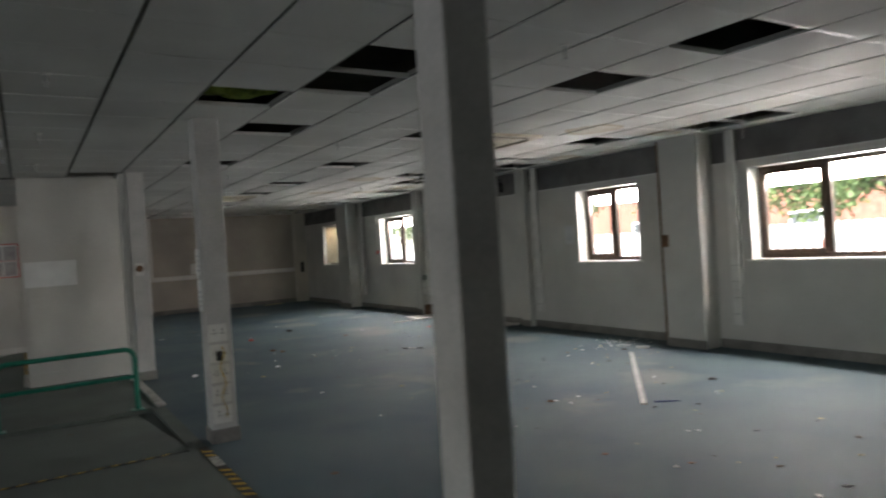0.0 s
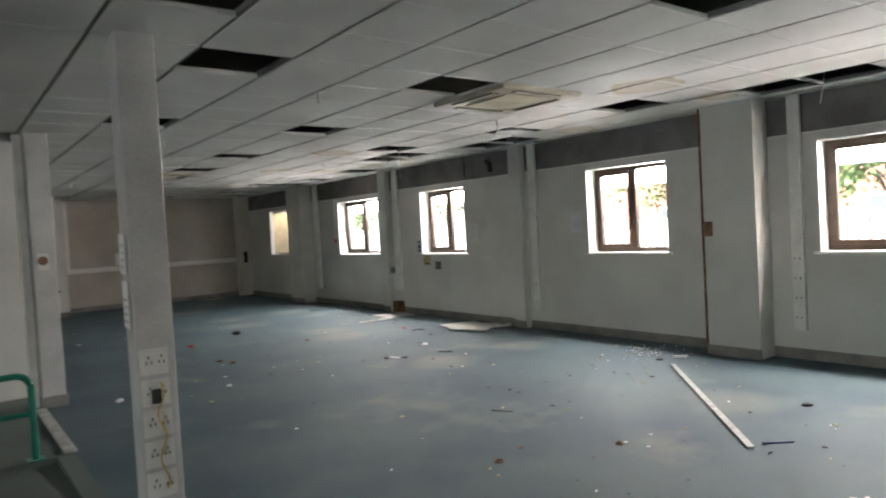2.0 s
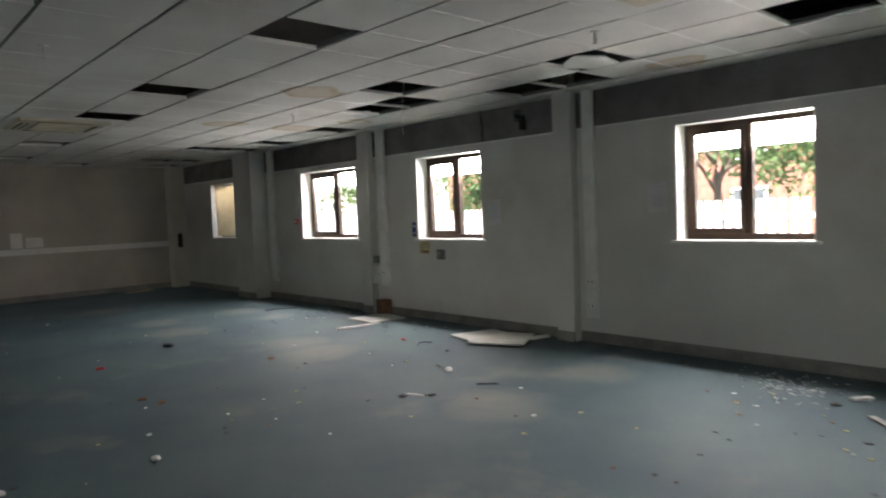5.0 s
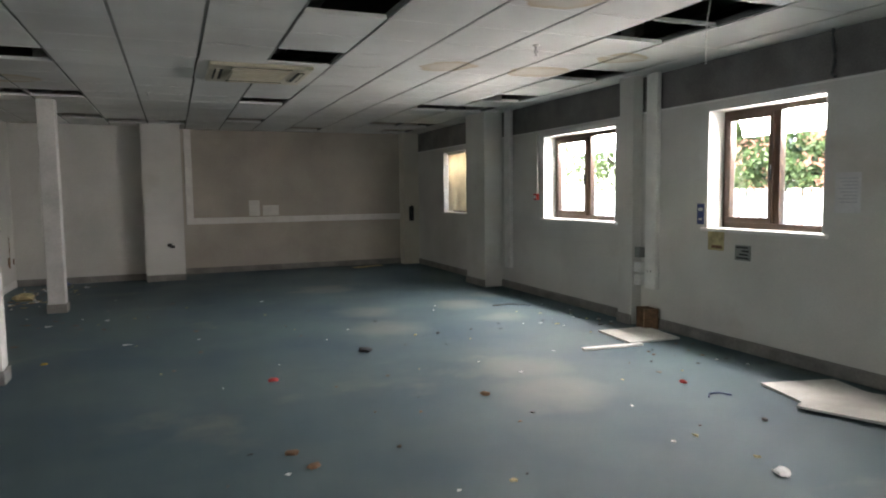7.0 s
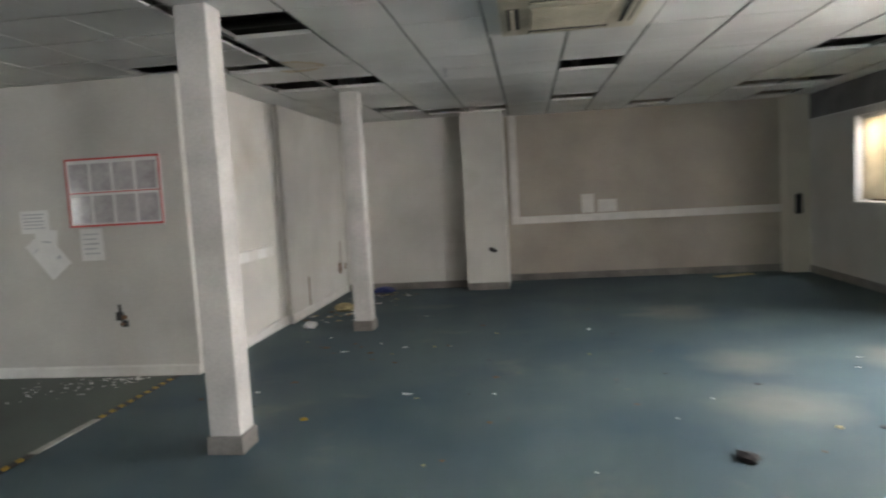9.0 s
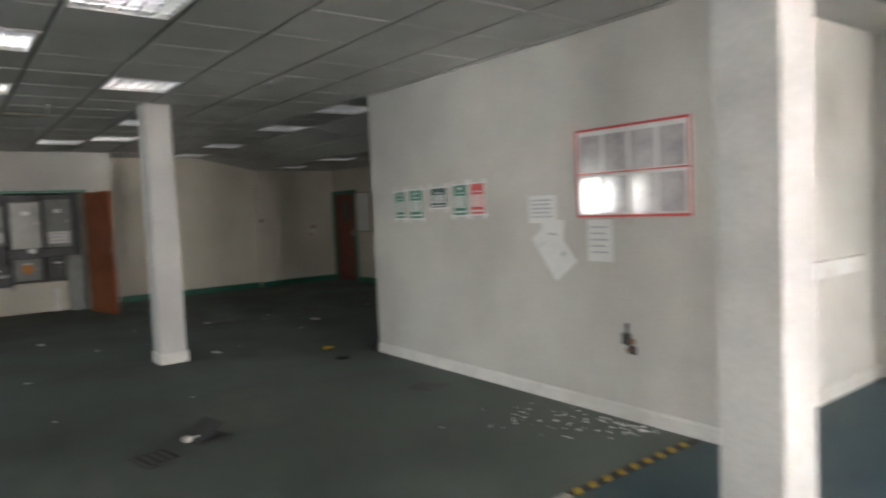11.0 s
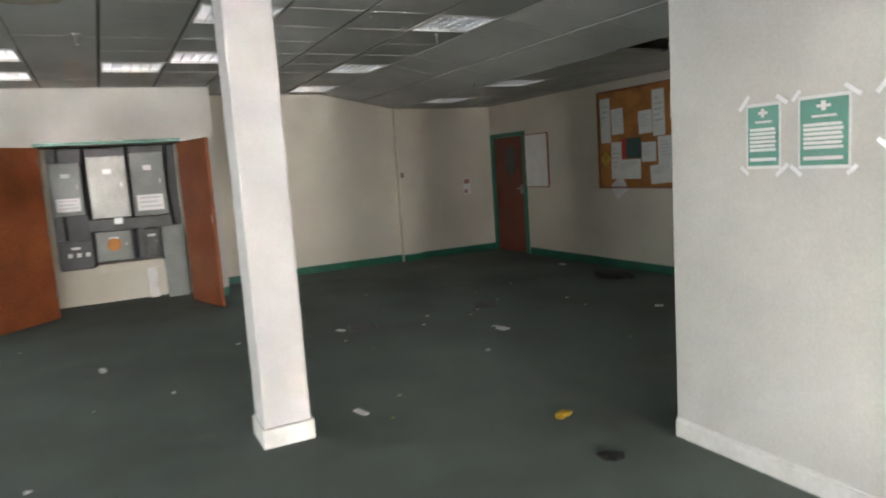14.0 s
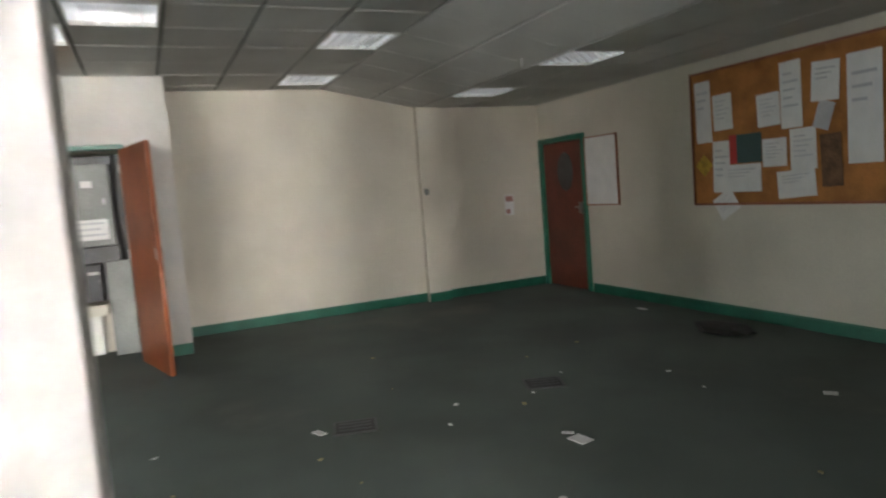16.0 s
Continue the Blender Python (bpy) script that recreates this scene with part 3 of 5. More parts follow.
for x, y in ((-3.255, 13.52), (-3.05, 9.73)):
    column(x, y, "clean white boxed column on the green carpet", 0.265)


def socket_strip(m, n, label):
    """Flush socket plates one above the other."""
    ob = thing("socket_strip", label, "socket", m)
    for k in range(n):
        z = 0.17 * k
        plate = part("plate", boxes(((-0.075, -0.012, z), (0.075, 0, z + 0.145)), bevel=0.004), M["white"], ob)
        for px, pz in ((-0.0415, 0.069), (-0.0145, 0.069), (-0.029, 0.099), (0.0255, 0.069), (0.0495, 0.069), (0.039, 0.099)):
            part("pin_hole", boxes(((px - 0.0035, -0.0135, z + pz - 0.009), (px + 0.0035, -0.0122, z + pz + 0.009))), M["black"], plate)
    return ob


socket_strip(pose(3.075, 6.608, 0.16), 5, "white double sockets up the column, marked")
cable = tube(bmesh.new(), [(3.095 + 0.02 * math.sin(k * 0.9), 6.590 - 0.006 * math.cos(k), 0.80 - 0.035 * k) for k in range(18)], 0.005, 6)
single("cable", cable, M["yellow"], "thin yellow cable hanging from a socket", "cable")
single("socket_hole", boxes(((3.05, 6.592, 0.68), (3.10, 6.5955, 0.76)), bevel=0.003), M["black"], "open black socket box in the column", "socket")
notice = thing("column_papers", "torn papers taped to the column", "paper", pose(2.985, 6.70, 1.1))
for z0, z1, y0, y1 in ((0.0, 0.26, -0.06, 0.07), (0.30, 0.52, -0.05, 0.08)):
    part("sheet", boxes(((-0.008, y0, z0), (-0.004, y1, z1))), M["paper"], notice)
    part("print", boxes(*[((-0.010, y0 + 0.02, z0 + 0.03 + 0.04 * i), (-0.0082, y1 - 0.02 - 0.01 * (i % 3), z0 + 0.045 + 0.04 * i)) for i in range(4)]), M["ink"], notice)
box_d = thing("call_point", "dark round device on the column", "device", pose(3.01, 10.296, 1.45))
disc = bmesh.new()
bmesh.ops.create_cone(disc, cap_ends=True, segments=20, radius1=0.045, radius2=0.038, depth=0.05, matrix=Matrix.Translation((0, -0.025, 0)) @ Matrix.Rotation(radians(90), 4, "X"))
part("body", disc, M["rust"], box_d)
part("bracket", boxes(((-0.05, -0.008, -0.09), (0.05, 0, 0.07)), bevel=0.003), M["white"], box_d)
single("trunking", boxes(((2.84, 10.42, 0.0), (2.915, 10.50, CEIL)), bevel=0.004), M["white"], "white vertical cable trunking behind a column", "trunking")

# ---- green rail by the ramp ----
rail = thing("guard_rail", "green painted tubular guard rail by the ramp", "rail", pose(1.45, 8.53, 0))
L, H, R = 1.22, 0.64, 0.025
bend = 0.10
loop = [(0, 0, 0), (0, 0, H - bend)]
for k in range(1, 6):
    a = math.pi / 2 * k / 6
    loop.append((bend - bend * math.cos(a), 0, H - bend + bend * math.sin(a)))
loop.append((bend, 0, H))
for k in range(6):
    a = math.pi / 2 * (k / 6)
    loop.append((L - bend + bend * math.sin(a), 0, H - bend + bend * math.cos(a)))
loop += [(L, 0, H - bend), (L, 0, 0)]
part("hoop", tube(bmesh.new(), loop, R, 12), M["rail"], rail)
part("cross_bar", tube(bmesh.new(), [(R * 0.9, 0, 0.35), (L - R * 0.9, 0, 0.35)], R * 0.85, 12), M["rail"], rail)
for x in (0, L):
    part("foot_plate", boxes(((x - 0.06, -0.06, 0.0), (x + 0.06, 0.06, 0.008)), bevel=0.003), M["rail"], rail)

# ---- tapes and nosings on the floor ----
def tape(name, a, b, w, label, plan):
    """A worn floor strip from a to b; plan: (from, to, kind) along it in metres."""
    a, b = Vector((*a, 0)), Vector((*b, 0))
    ob = thing(name, label, "floor tape", Matrix.Translation(a) @ Matrix.Rotation(math.atan2(b.y - a.y, b.x - a.x), 4, "Z"))
    stripe = bmesh.new()
    stripe.faces.new([stripe.verts.new(p) for p in ((0, -w / 2, 0.0042), (0.055, -w / 2, 0.0042), (0.095, w / 2, 0.0042), (0.04, w / 2, 0.0042))])
    stripe = mesh_of("yellow_stripe", stripe, M["yellow"])
    for s, e, kind in plan:
        if kind == "white":
            part("white_strip", boxes(((s, -w / 2, 0.0005), (e, w / 2, 0.006))), M["whitetape"], ob)
            continue
        part("black_strip", boxes(((s, -w / 2, 0.0005), (e, w / 2, 0.003))), M["blacktape"], ob)
        for k in range(int((e - s - 0.04) / 0.12)):
            piece = new("yellow_stripe", stripe)
            piece.parent = ob
            piece.matrix_basis = pose(s + 0.02 + 0.12 * k, 0, 0)
    return ob


tape("edge_tape", (2.89, 3.08), (2.89, 6.60), 0.07, "worn white edge strip with black and yellow tape", [(0, 1.0, "white"), (1.0, 2.1, "hazard"), (2.1, 2.9, "hazard"), (2.9, 3.15, "white"), (3.15, 3.5, "hazard")])
tape("edge_tape", (0.5, 6.57), (2.80, 6.57), 0.035, "worn black and yellow tape at the top of the ramp", [(0, 2.28, "hazard")])
tape("edge_tape", (1.69, 11.16), (1.69, 15.44), 0.06, "worn white edge strip with black and yellow tape", [(0, 1.2, "white"), (1.2, 2.45, "hazard"), (2.45, 3.1, "white"), (3.1, 4.27, "hazard")])
single("nosing", boxes(((2.85, 8.50, 0.001), (2.94, 10.26, 0.02)), bevel=0.004), M["whitetape"], "worn white edge nosing beside the rail", "edge strip")


# ---- trunking and fittings on the window wall ----
def trunk(y0, y1, zlow, x=WX, sockets=(), label="white vertical cable trunking on the window wall"):
    ob = thing("trunking", label, "trunking", pose(x, (y0 + y1) / 2, 0))
    w = (y1 - y0) / 2
    part("cover", boxes(((-0.055, -w, zlow), (-0.001, w, CEIL + 0.05)), bevel=0.004), M["white"], ob)
    for z in sockets:
        s = part("socket", boxes(((-0.063, -w * 0.85, z), (-0.055, w * 0.85, z + 0.12)), bevel=0.003), M["white"], ob)
        for py in (-0.025, 0.025):
            part("pin_hole", boxes(((-0.0645, py - 0.005, z + 0.05), (-0.0632, py + 0.005, z + 0.07))), M["black"], s)
    return ob


trunk(5.85, 5.97, 0.30, sockets=(0.38, 0.58, 0.78, 0.98))
trunk(9.57, 9.70, 0.27, sockets=(0.34, 0.6))
trunk(13.17, 13.34, 0.42, sockets=(0.55,))
trunk(16.45, 16.63, 0.32)
pipe_bm = tube(bmesh.new(), [(8.878, 6.795, z) for z in (0.02, 0.9, 1.8, 2.69)], 0.014, 8)
single("pipe", pipe_bm, M["rust"], "thin stained pipe beside the boxed pier", "pipe")
junction = thing("junction_box", "broken white junction boxes low on the pier", "junction box", pose(9.12, 13.40, 0.45))
for z, w, mat in ((0.0, 0.045, "white"), (0.14, 0.05, "white"), (0.30, 0.04, "grey")):
    part("box", boxes(((-0.05, -w, z), (0.03, w, z + 0.11)), bevel=0.004), M[mat], junction)
single("torn_board", prism(bmesh.new(), [(9.14, 13.12), (9.16, 13.32), (9.04, 13.36), (9.00, 13.18)], 0.0, 0.22), M["rust"], "rusty brown torn board piece at the wall", "board piece")
call = thing("fire_call_point", "red fire call point with white cable cover", "call point", pose(WX, 15.71, 1.40))
part("body", boxes(((-0.05, -0.045, -0.045), (-0.001, 0.045, 0.045)), bevel=0.006), M["red"], call)
part("glass_panel", boxes(((-0.053, -0.028, -0.022), (-0.0502, 0.028, 0.022))), M["paper"], call)
part("conduit", boxes(((-0.016, -0.01, 0.045), (-0.001, 0.01, 0.86)), bevel=0.002), M["white"], call)
sign = thing("blue_sign", "small dark blue sign beside the window", "sign", pose(WX, 12.58, 1.24))
part("plate", boxes(((-0.006, -0.045, -0.10), (-0.001, 0.045, 0.10))), M["blue"], sign)
for z0, z1, w in ((0.03, 0.06, 0.028), (-0.06, -0.04, 0.02)):
    part("print", boxes(((-0.0075, -w, z0), (-0.0062, w, z1))), M["ink"], sign)
flap = thing("torn_paper", "torn yellowed paper hanging under the window", "paper", pose(WX, 12.37, 0.97))
part("sheet", boxes(((-0.012, -0.10, -0.07), (-0.006, 0.10, 0.11)), bevel=0.002), M["pulp"], flap)
part("print", boxes(((-0.0135, -0.08, -0.05), (-0.0122, 0.05, -0.02))), M["rust"], flap)
vent = thing("wall_vent", "small dark vent plate under the window", "vent", pose(WX, 12.05, 0.90))
part("plate", boxes(((-0.008, -0.09, -0.07), (-0.001, 0.09, 0.07)), bevel=0.002), M["grey"], vent)
for k in range(4):
    part("slot", boxes(((-0.010, -0.07 + 0.01 * (k % 2), -0.055 + 0.032 * k), (-0.0082, 0.07 - 0.03 * (k % 3), -0.038 + 0.032 * k))), M["black"], vent)


def wall_notice(y, z, w, h):
    ob = thing("notice", "faded printed notice taped to the wall", "notice", pose(WX, y, z), "notices on the window wall")
    part("sheet", boxes(((-0.004, -w / 2, 0), (-0.001, w / 2, h))), M["oldpaper"], ob)
    part("print", boxes(*[((-0.0055, -w / 2 + 0.025, h - 0.05 - 0.026 * i), (-0.0042, w / 2 - 0.025 - 0.02 * (i % 3), h - 0.04 - 0.026 * i)) for i in range(8)]), M["faint"], ob)


wall_notice(8.86, 1.385, 0.20, 0.30)
wall_notice(11.06, 1.285, 0.21, 0.31)
hang = tube(bmesh.new(), [(WX + 0.02, 11.24 + 0.012 * math.sin(k), 2.74 - 0.055 * k) for k in range(8)] + [(WX + 0.0, 11.20, 2.33)], 0.013, 7)
single("cable", hang, M["darkgrey"], "dark cable hanging from the ceiling void", "cable")
brk = thing("camera_bracket", "dark broken bracket high on the wall", "bracket", pose(WX + 0.05, 10.58, 2.55))
part("arm", tube(bmesh.new(), [(0, 0.08, 0.02), (-0.08, 0.08, 0.03), (-0.12, 0.02, 0.0), (-0.10, -0.05, -0.04)], 0.018, 8), M["black"], brk)
part("plate", boxes(((-0.02, 0.03, -0.05), (-0.001, 0.14, 0.09)), bevel=0.003), M["darkgrey"], brk)
part("stub", boxes(((-0.13, -0.08, -0.17), (-0.07, -0.03, 0.0)), bevel=0.008), M["black"], brk)
single("thermostat", boxes(((8.865, 6.68, 1.30), (8.88, 6.77, 1.46)), bevel=0.004), M["rust"], "small brown torn plate on the boxed pier", "plate")

# ---- far wall ----
dado = thing("dado_trunking", "white dado cable trunking on the far wall", "trunking", pose(4.59, 20.87, 0))
part("run", boxes(((0.06, -0.05, 0.935), (4.25, -0.001, 1.05)), bevel=0.004), M["white"], dado)
part("riser", boxes(((0.06, -0.05, 1.05), (0.18, -0.001, CEIL + 0.05)), bevel=0.004), M["white"], dado)
mark = thing("paper_remains", "pale remains of papers on the far wall", "paper", pose(5.78, 20.87, 1.07))
part("sheet", boxes(((0, -0.004, 0.0), (0.20, -0.001, 0.30))), M["white"], mark)
part("sheet", boxes(((0.26, -0.004, 0.0), (0.56, -0.001, 0.20))), M["white"], mark)
single("socket_hole", boxes(((4.30, 19.965, 0.59), (4.38, 19.979, 0.65)), ((4.34, 19.965, 0.57), (4.42, 19.979, 0.615)), bevel=0.002), M["black"], "dark broken socket hole in the boxed pier", "socket")
ext = thing("handset", "dark wall handset on the corner pier", "handset", pose(9.0, 20.60, 0.95))
part("cradle", boxes(((-0.05, -0.04, -0.05), (0.05, -0.001, 0.25)), bevel=0.01), M["black"], ext)
part("receiver", tube(bmesh.new(), [(0, -0.05, 0.26), (-0.02, -0.08, 0.20), (-0.02, -0.08, 0.05), (0, -0.05, -0.02)], 0.022, 8), M["black"], ext)
side = thing("dado_trunking", "grimy white trunking strip on the side wall", "trunking", pose(1.89, 15.72, 0.90))
part("run", boxes(((0.001, 0.0, 0.0), (0.035, 1.62, 0.12)), bevel=0.004), M["white"], side)
for k in range(3):
    part("plate", boxes(((0.035, 0.18 + 0.48 * k, 0.01), (0.042, 0.42 + 0.48 * k, 0.11)), bevel=0.003), M["paper"], side)
pan = thing("partition_panel", "large pale cover sheet on the partition", "panel", pose(1.76, 11.035, 1.29))
part("sheet", boxes(((-0.02, -0.010, 0.0), (0.58, -0.001, 0.33)), bevel=0.002), M["paper"], pan)
for k, (y, z, w, h) in enumerate(((19.85, 0.38, 0.16, 0.14), (20.2, 0.40, 0.09, 0.08), (18.40, 0.14, 0.035, 0.36), (19.98, 0.55, 0.025, 0.30))):
    single("wall_damage", boxes(((1.951, y, z), (1.956, y + w, z + h)), ((1.951, y + w * 0.4, z - h * 0.25), (1.9555, y + w * 0.9, z + h * 0.1))), M["rust"], "dark damage marks in the plaster", "damage", group="plaster damage on the side wall")


# ---- ceiling fittings ----
def ac_unit(x, y, turn=0.0):
    ob = thing("ceiling_cassette", "yellowed four-way air conditioning ceiling cassette", "air conditioner", pose(x, y, CEIL, 0, 0, turn), "ceiling cassettes")
    w = 0.475
    part("panel", boxes(((-w, -w, -0.035), (w, w, 0.02)), bevel=0.012), M["acplastic"], ob)
    gx, gy = (GX, GY) if x > 0 else (HX, HY)
    a0, b0 = gx + 0.6 * math.floor((x - 0.45 - gx) / 0.6) - x, gy + 0.6 * math.floor((y - 0.45 - gy) / 0.6) - y
    a1, b1 = gx + 0.6 * math.ceil((x + 0.45 - gx) / 0.6) - x, gy + 0.6 * math.ceil((y + 0.45 - gy) / 0.6) - y
    c = w - 0.02
    strips = [p for p in (((a0, b0, 0), (-c, b1, 0.013)), ((c, b0, 0), (a1, b1, 0.013)), ((-c, b0, 0), (c, -c, 0.013)), ((-c, c, 0), (c, b1, 0.013))) if p[1][0] - p[0][0] > 0.01 and p[1][1] - p[0][1] > 0.01]
    if strips:
        part("surround", boxes(*strips), M["tile"], ob, "cut ceiling tile round the unit")
    g = part("grille", boxes(((-0.27, -0.27, -0.045), (0.27, 0.27, -0.036)), bevel=0.004), M["acplastic"], ob)
    for k in range(12):
        t = -0.24 + 0.0436 * k
        part("slat", boxes(((-0.25, t, -0.050), (0.25, t + 0.012, -0.0452))), M["acplastic"], g)
    for k in range(4):
        bm = boxes(((-0.28, -0.425, -0.038), (0.28, -0.345, -0.0352)))
        bmesh.ops.rotate(bm, verts=bm.verts, cent=(0, 0, 0), matrix=Matrix.Rotation(math.pi / 2 * k, 3, "Z"))
        part("air_slot", bm, M["black"], ob)
        bm = boxes(((-0.27, -0.405, -0.046), (0.27, -0.375, -0.0385)))
        bmesh.ops.rotate(bm, verts=bm.verts, cent=(0, 0, 0), matrix=Matrix.Rotation(math.pi / 2 * k, 3, "Z"))
        part("vane", bm, M["acplastic"], ob)
    return ob


for x, y in AC_MAIN:
    ac_unit(x, y)
ac_unit(*AC_SIDE[0])


def louvre_light(tube_glow):
    ob = thing("louvre_light", "square recessed light with bright metal louvres, faint glow added to its tubes" if tube_glow else "square recessed louvred light, switched off", "ceiling light", group="louvred ceiling lights")
    w = 0.288
    part("frame", boxes(((-w, -w, -0.006), (w, -w + 0.02, 0.03)), ((-w, w - 0.02, -0.006), (w, w, 0.03)), ((-w, -w + 0.02, -0.006), (-w + 0.02, w - 0.02, 0.03)), ((w - 0.02, -w + 0.02, -0.006), (w, w - 0.02, 0.03))), M["bar"], ob)
    part("housing", boxes(((-w, -w, 0.09), (w, w, 0.10)), ((-w, -w, 0.03), (w, -w + 0.006, 0.09)), ((-w, w - 0.006, 0.03), (w, w, 0.09)), ((-w, -w, 0.03), (-w + 0.006, w, 0.09)), ((w - 0.006, -w, 0.03), (w, w, 0.09))), M["mirror"], ob)
    for k in range(4):
        y = -0.20 + 0.1333 * k
        tube_bm = tube(bmesh.new(), [(-w + 0.03, y, 0.070), (w - 0.03, y, 0.070)], 0.018, 8)
        part("lamp_tube", tube_bm, M["tube_glow"] if tube_glow else M["white"], ob)
    span = w - 0.02
    prof = [(-0.017, 0.048), (-0.008, 0.036), (-0.004, 0.022), (-0.002, 0.002), (0.002, 0.002), (0.004, 0.022), (0.008, 0.036), (0.017, 0.048)]

    def blade(at, across):
        bm = bmesh.new()
        ends = [[bm.verts.new((at + p, e, z) if across else (e, at + p, z + 0.001)) for p, z in prof] for e in (-span, span)]
        for i in range(8):
            bm.faces.new((ends[0][i], ends[0][(i + 1) % 8], ends[1][(i + 1) % 8], ends[1][i]))
        bm.faces.new(ends[0][::-1])
        bm.faces.new(ends[1])
        bmesh.ops.recalc_face_normals(bm, faces=bm.faces)
        return bm

    for k in range(5):
        part("blade", blade(-0.178 + 0.089 * k, True), M["blade"], ob)
        part("blade", blade(-0.178 + 0.089 * k, False), M["blade"], ob)
    return ob


first = None
for i, j in lights_at:
    x, y = HX + 0.6 * i + 0.3, HY + 0.6 * j + 0.3
    m = pose(x, y, fold(x, y), math.degrees(math.atan2(fold(x, y + 0.1) - fold(x, y - 0.1), 0.2)))
    if first is None:
        first = louvre_light(True)
        first.matrix_basis = m
    else:
        copy_thing(first, m)
off = None
for i, j in main_lights:
    m = pose(GX + 0.6 * i + 0.3, GY + 0.6 * j + 0.3, CEIL)
    if off is None:
        off = louvre_light(False)
        off.matrix_basis = m
    else:
        copy_thing(off, m)


def sprinkler(x, y, z=CEIL):
    ob = thing("sprinkler", "small metal sprinkler head under the ceiling", "sprinkler", pose(x, y, z), "sprinkler heads")
    rose = bmesh.new()
    bmesh.ops.create_cone(rose, cap_ends=True, segments=16, radius1=0.028, radius2=0.034, depth=0.008, matrix=Matrix.Translation((0, 0, -0.004)))
    part("rose", rose, M["white"], ob)
    part("stem", tube(bmesh.new(), [(0, 0, -0.008), (0, 0, -0.05)], 0.008, 8), M["metal"], ob)
    part("yoke", tube(bmesh.new(), [(-0.014, 0, -0.05), (-0.016, 0, -0.045), (0, 0, -0.082), (0.016, 0, -0.045), (0.014, 0, -0.05)], 0.003, 6), M["metal"], ob)
    plate = bmesh.new()
    bmesh.ops.create_cone(plate, cap_ends=True, segments=12, radius1=0.018, radius2=0.018, depth=0.003, matrix=Matrix.Translation((0, 0, -0.084)))
    part("deflector", plate, M["metal"], ob)


for x, y in ((1.92, 5.5), (1.92, 7.6), (1.92, 9.6), (4.6, 3.9), (4.7, 7.6), (4.3, 10.6), (7.2, 8.2), (7.3, 12.5), (4.2, 16.2), (-3.7, 12.72), (-5.5, 12.82), (-6.7, 17.02), (-1.7, 14.22), (-5.1, 15.72), (-7.4, 11.22)):
    sprinkler(x, y, fold(x, y) if x < 0 else CEIL)

ins = bmesh.new()
rnd = random.Random(3)
for k in range(9):
    bmesh.ops.create_icosphere(ins, subdivisions=2, radius=0.10 + 0.05 * rnd.random(), matrix=Matrix.Translation((3.02 + 0.4 * rnd.random(), 5.66 + 0.42 * rnd.random(), CEIL + 0.10 + 0.05 * rnd.random())) @ Matrix.Diagonal((1.2, 1.1, 0.55, 1)))
for v in ins.verts:
    v.co += 0.035 * Vector((noise.noise(v.co * 9), noise.noise(v.co * 9 + Vector((5, 0, 0))), noise.noise(v.co * 9 + Vector((0, 7, 0)))))
single("insulation", ins, M["insul"], "yellow-green insulation bulging in a ceiling hole", "insulation")
for a, b, r in (((2.6, 4.9, 3.0), (9.1, 5.0, 3.02), 0.05), ((5.5, -2.5, 3.05), (5.6, 20.5, 3.05), 0.06), ((8.7, -2.5, 2.95), (8.75, 20.0, 2.95), 0.03), ((2.4, 15.2, 3.0), (8.8, 15.1, 3.0), 0.04)):
    single("void_pipe", tube(bmesh.new(), [a, b], r, 10), M["darkgrey"], "dark service pipe in the ceiling void", "pipe", group="pipes in the ceiling void")
for x, y, dz in ((7.9, 11.2, 0.35), (3.2, 12.4, 0.2), (8.8, 5.5, 0.18)):
    w = tube(bmesh.new(), [(x + 0.05 * math.sin(k * 0.8), y + 0.06 * math.cos(k * 0.6), TOP - (dz + TOP - CEIL) * k / 8) for k in range(9)], 0.005, 6)
    single("cable", w, M["white"], "thin loose cable hanging from a ceiling hole", "cable", group="loose ceiling cables")


# ---- fallen boards and clutter on the main floor ----
def slab_thing(name, outline, z0, z1, mat, label, category, tilt=None):
    bm = prism(bmesh.new(), outline, z0, z1)
    return single(name, bm, M[mat], label, category)


slab_thing("ceiling_tile", [(8.50, 13.29), (9.09, 13.24), (9.02, 12.66), (8.45, 12.70)], 0.002, 0.018, "board", "fallen white ceiling tile on the carpet", "ceiling tile")
slab_thing("ceiling_tile", [(8.48, 11.18), (9.06, 11.03), (8.91, 10.45), (8.33, 10.60)], 0.002, 0.018, "board", "fallen white ceiling tile on the carpet", "ceiling tile")
slab_thing("ceiling_tile", [(8.22, 10.65), (8.79, 10.94), (9.06, 10.38), (8.48, 10.06)], 0.0185, 0.034, "board", "fallen white ceiling tile lying over another", "ceiling tile")
slab_thing("trim_strip", [(7.90, 12.70), (8.53, 12.65), (8.52, 12.59), (7.89, 12.64)], 0.002, 0.02, "white", "loose white trim strip on the carpet", "trim strip")
slab_thing("trim_strip", [(8.84, 10.24), (9.10, 10.18), (9.12, 10.25), (8.86, 10.32)], 0.002, 0.03, "white", "short loose white trim piece", "trim strip")
slab_thing("trim_strip", [(8.12, 6.775), (8.155, 6.74), (6.325, 4.955), (6.29, 4.99)], 0.002, 0.016, "whitetape", "long white trunking lid on the carpet", "trim strip")
slab_thing("metal_strip", [(8.22, 15.18), (8.46, 15.20), (8.67, 15.00), (8.69, 15.03), (8.47, 15.25), (8.22, 15.22)], 0.002, 0.012, "black", "bent black metal strip on the carpet", "strip")
slab_thing("metal_strip", [(5.78, 6.93), (5.87, 6.76), (5.885, 6.77), (5.795, 6.94)], 0.002, 0.010, "darkgrey", "short dark metal strip", "strip")
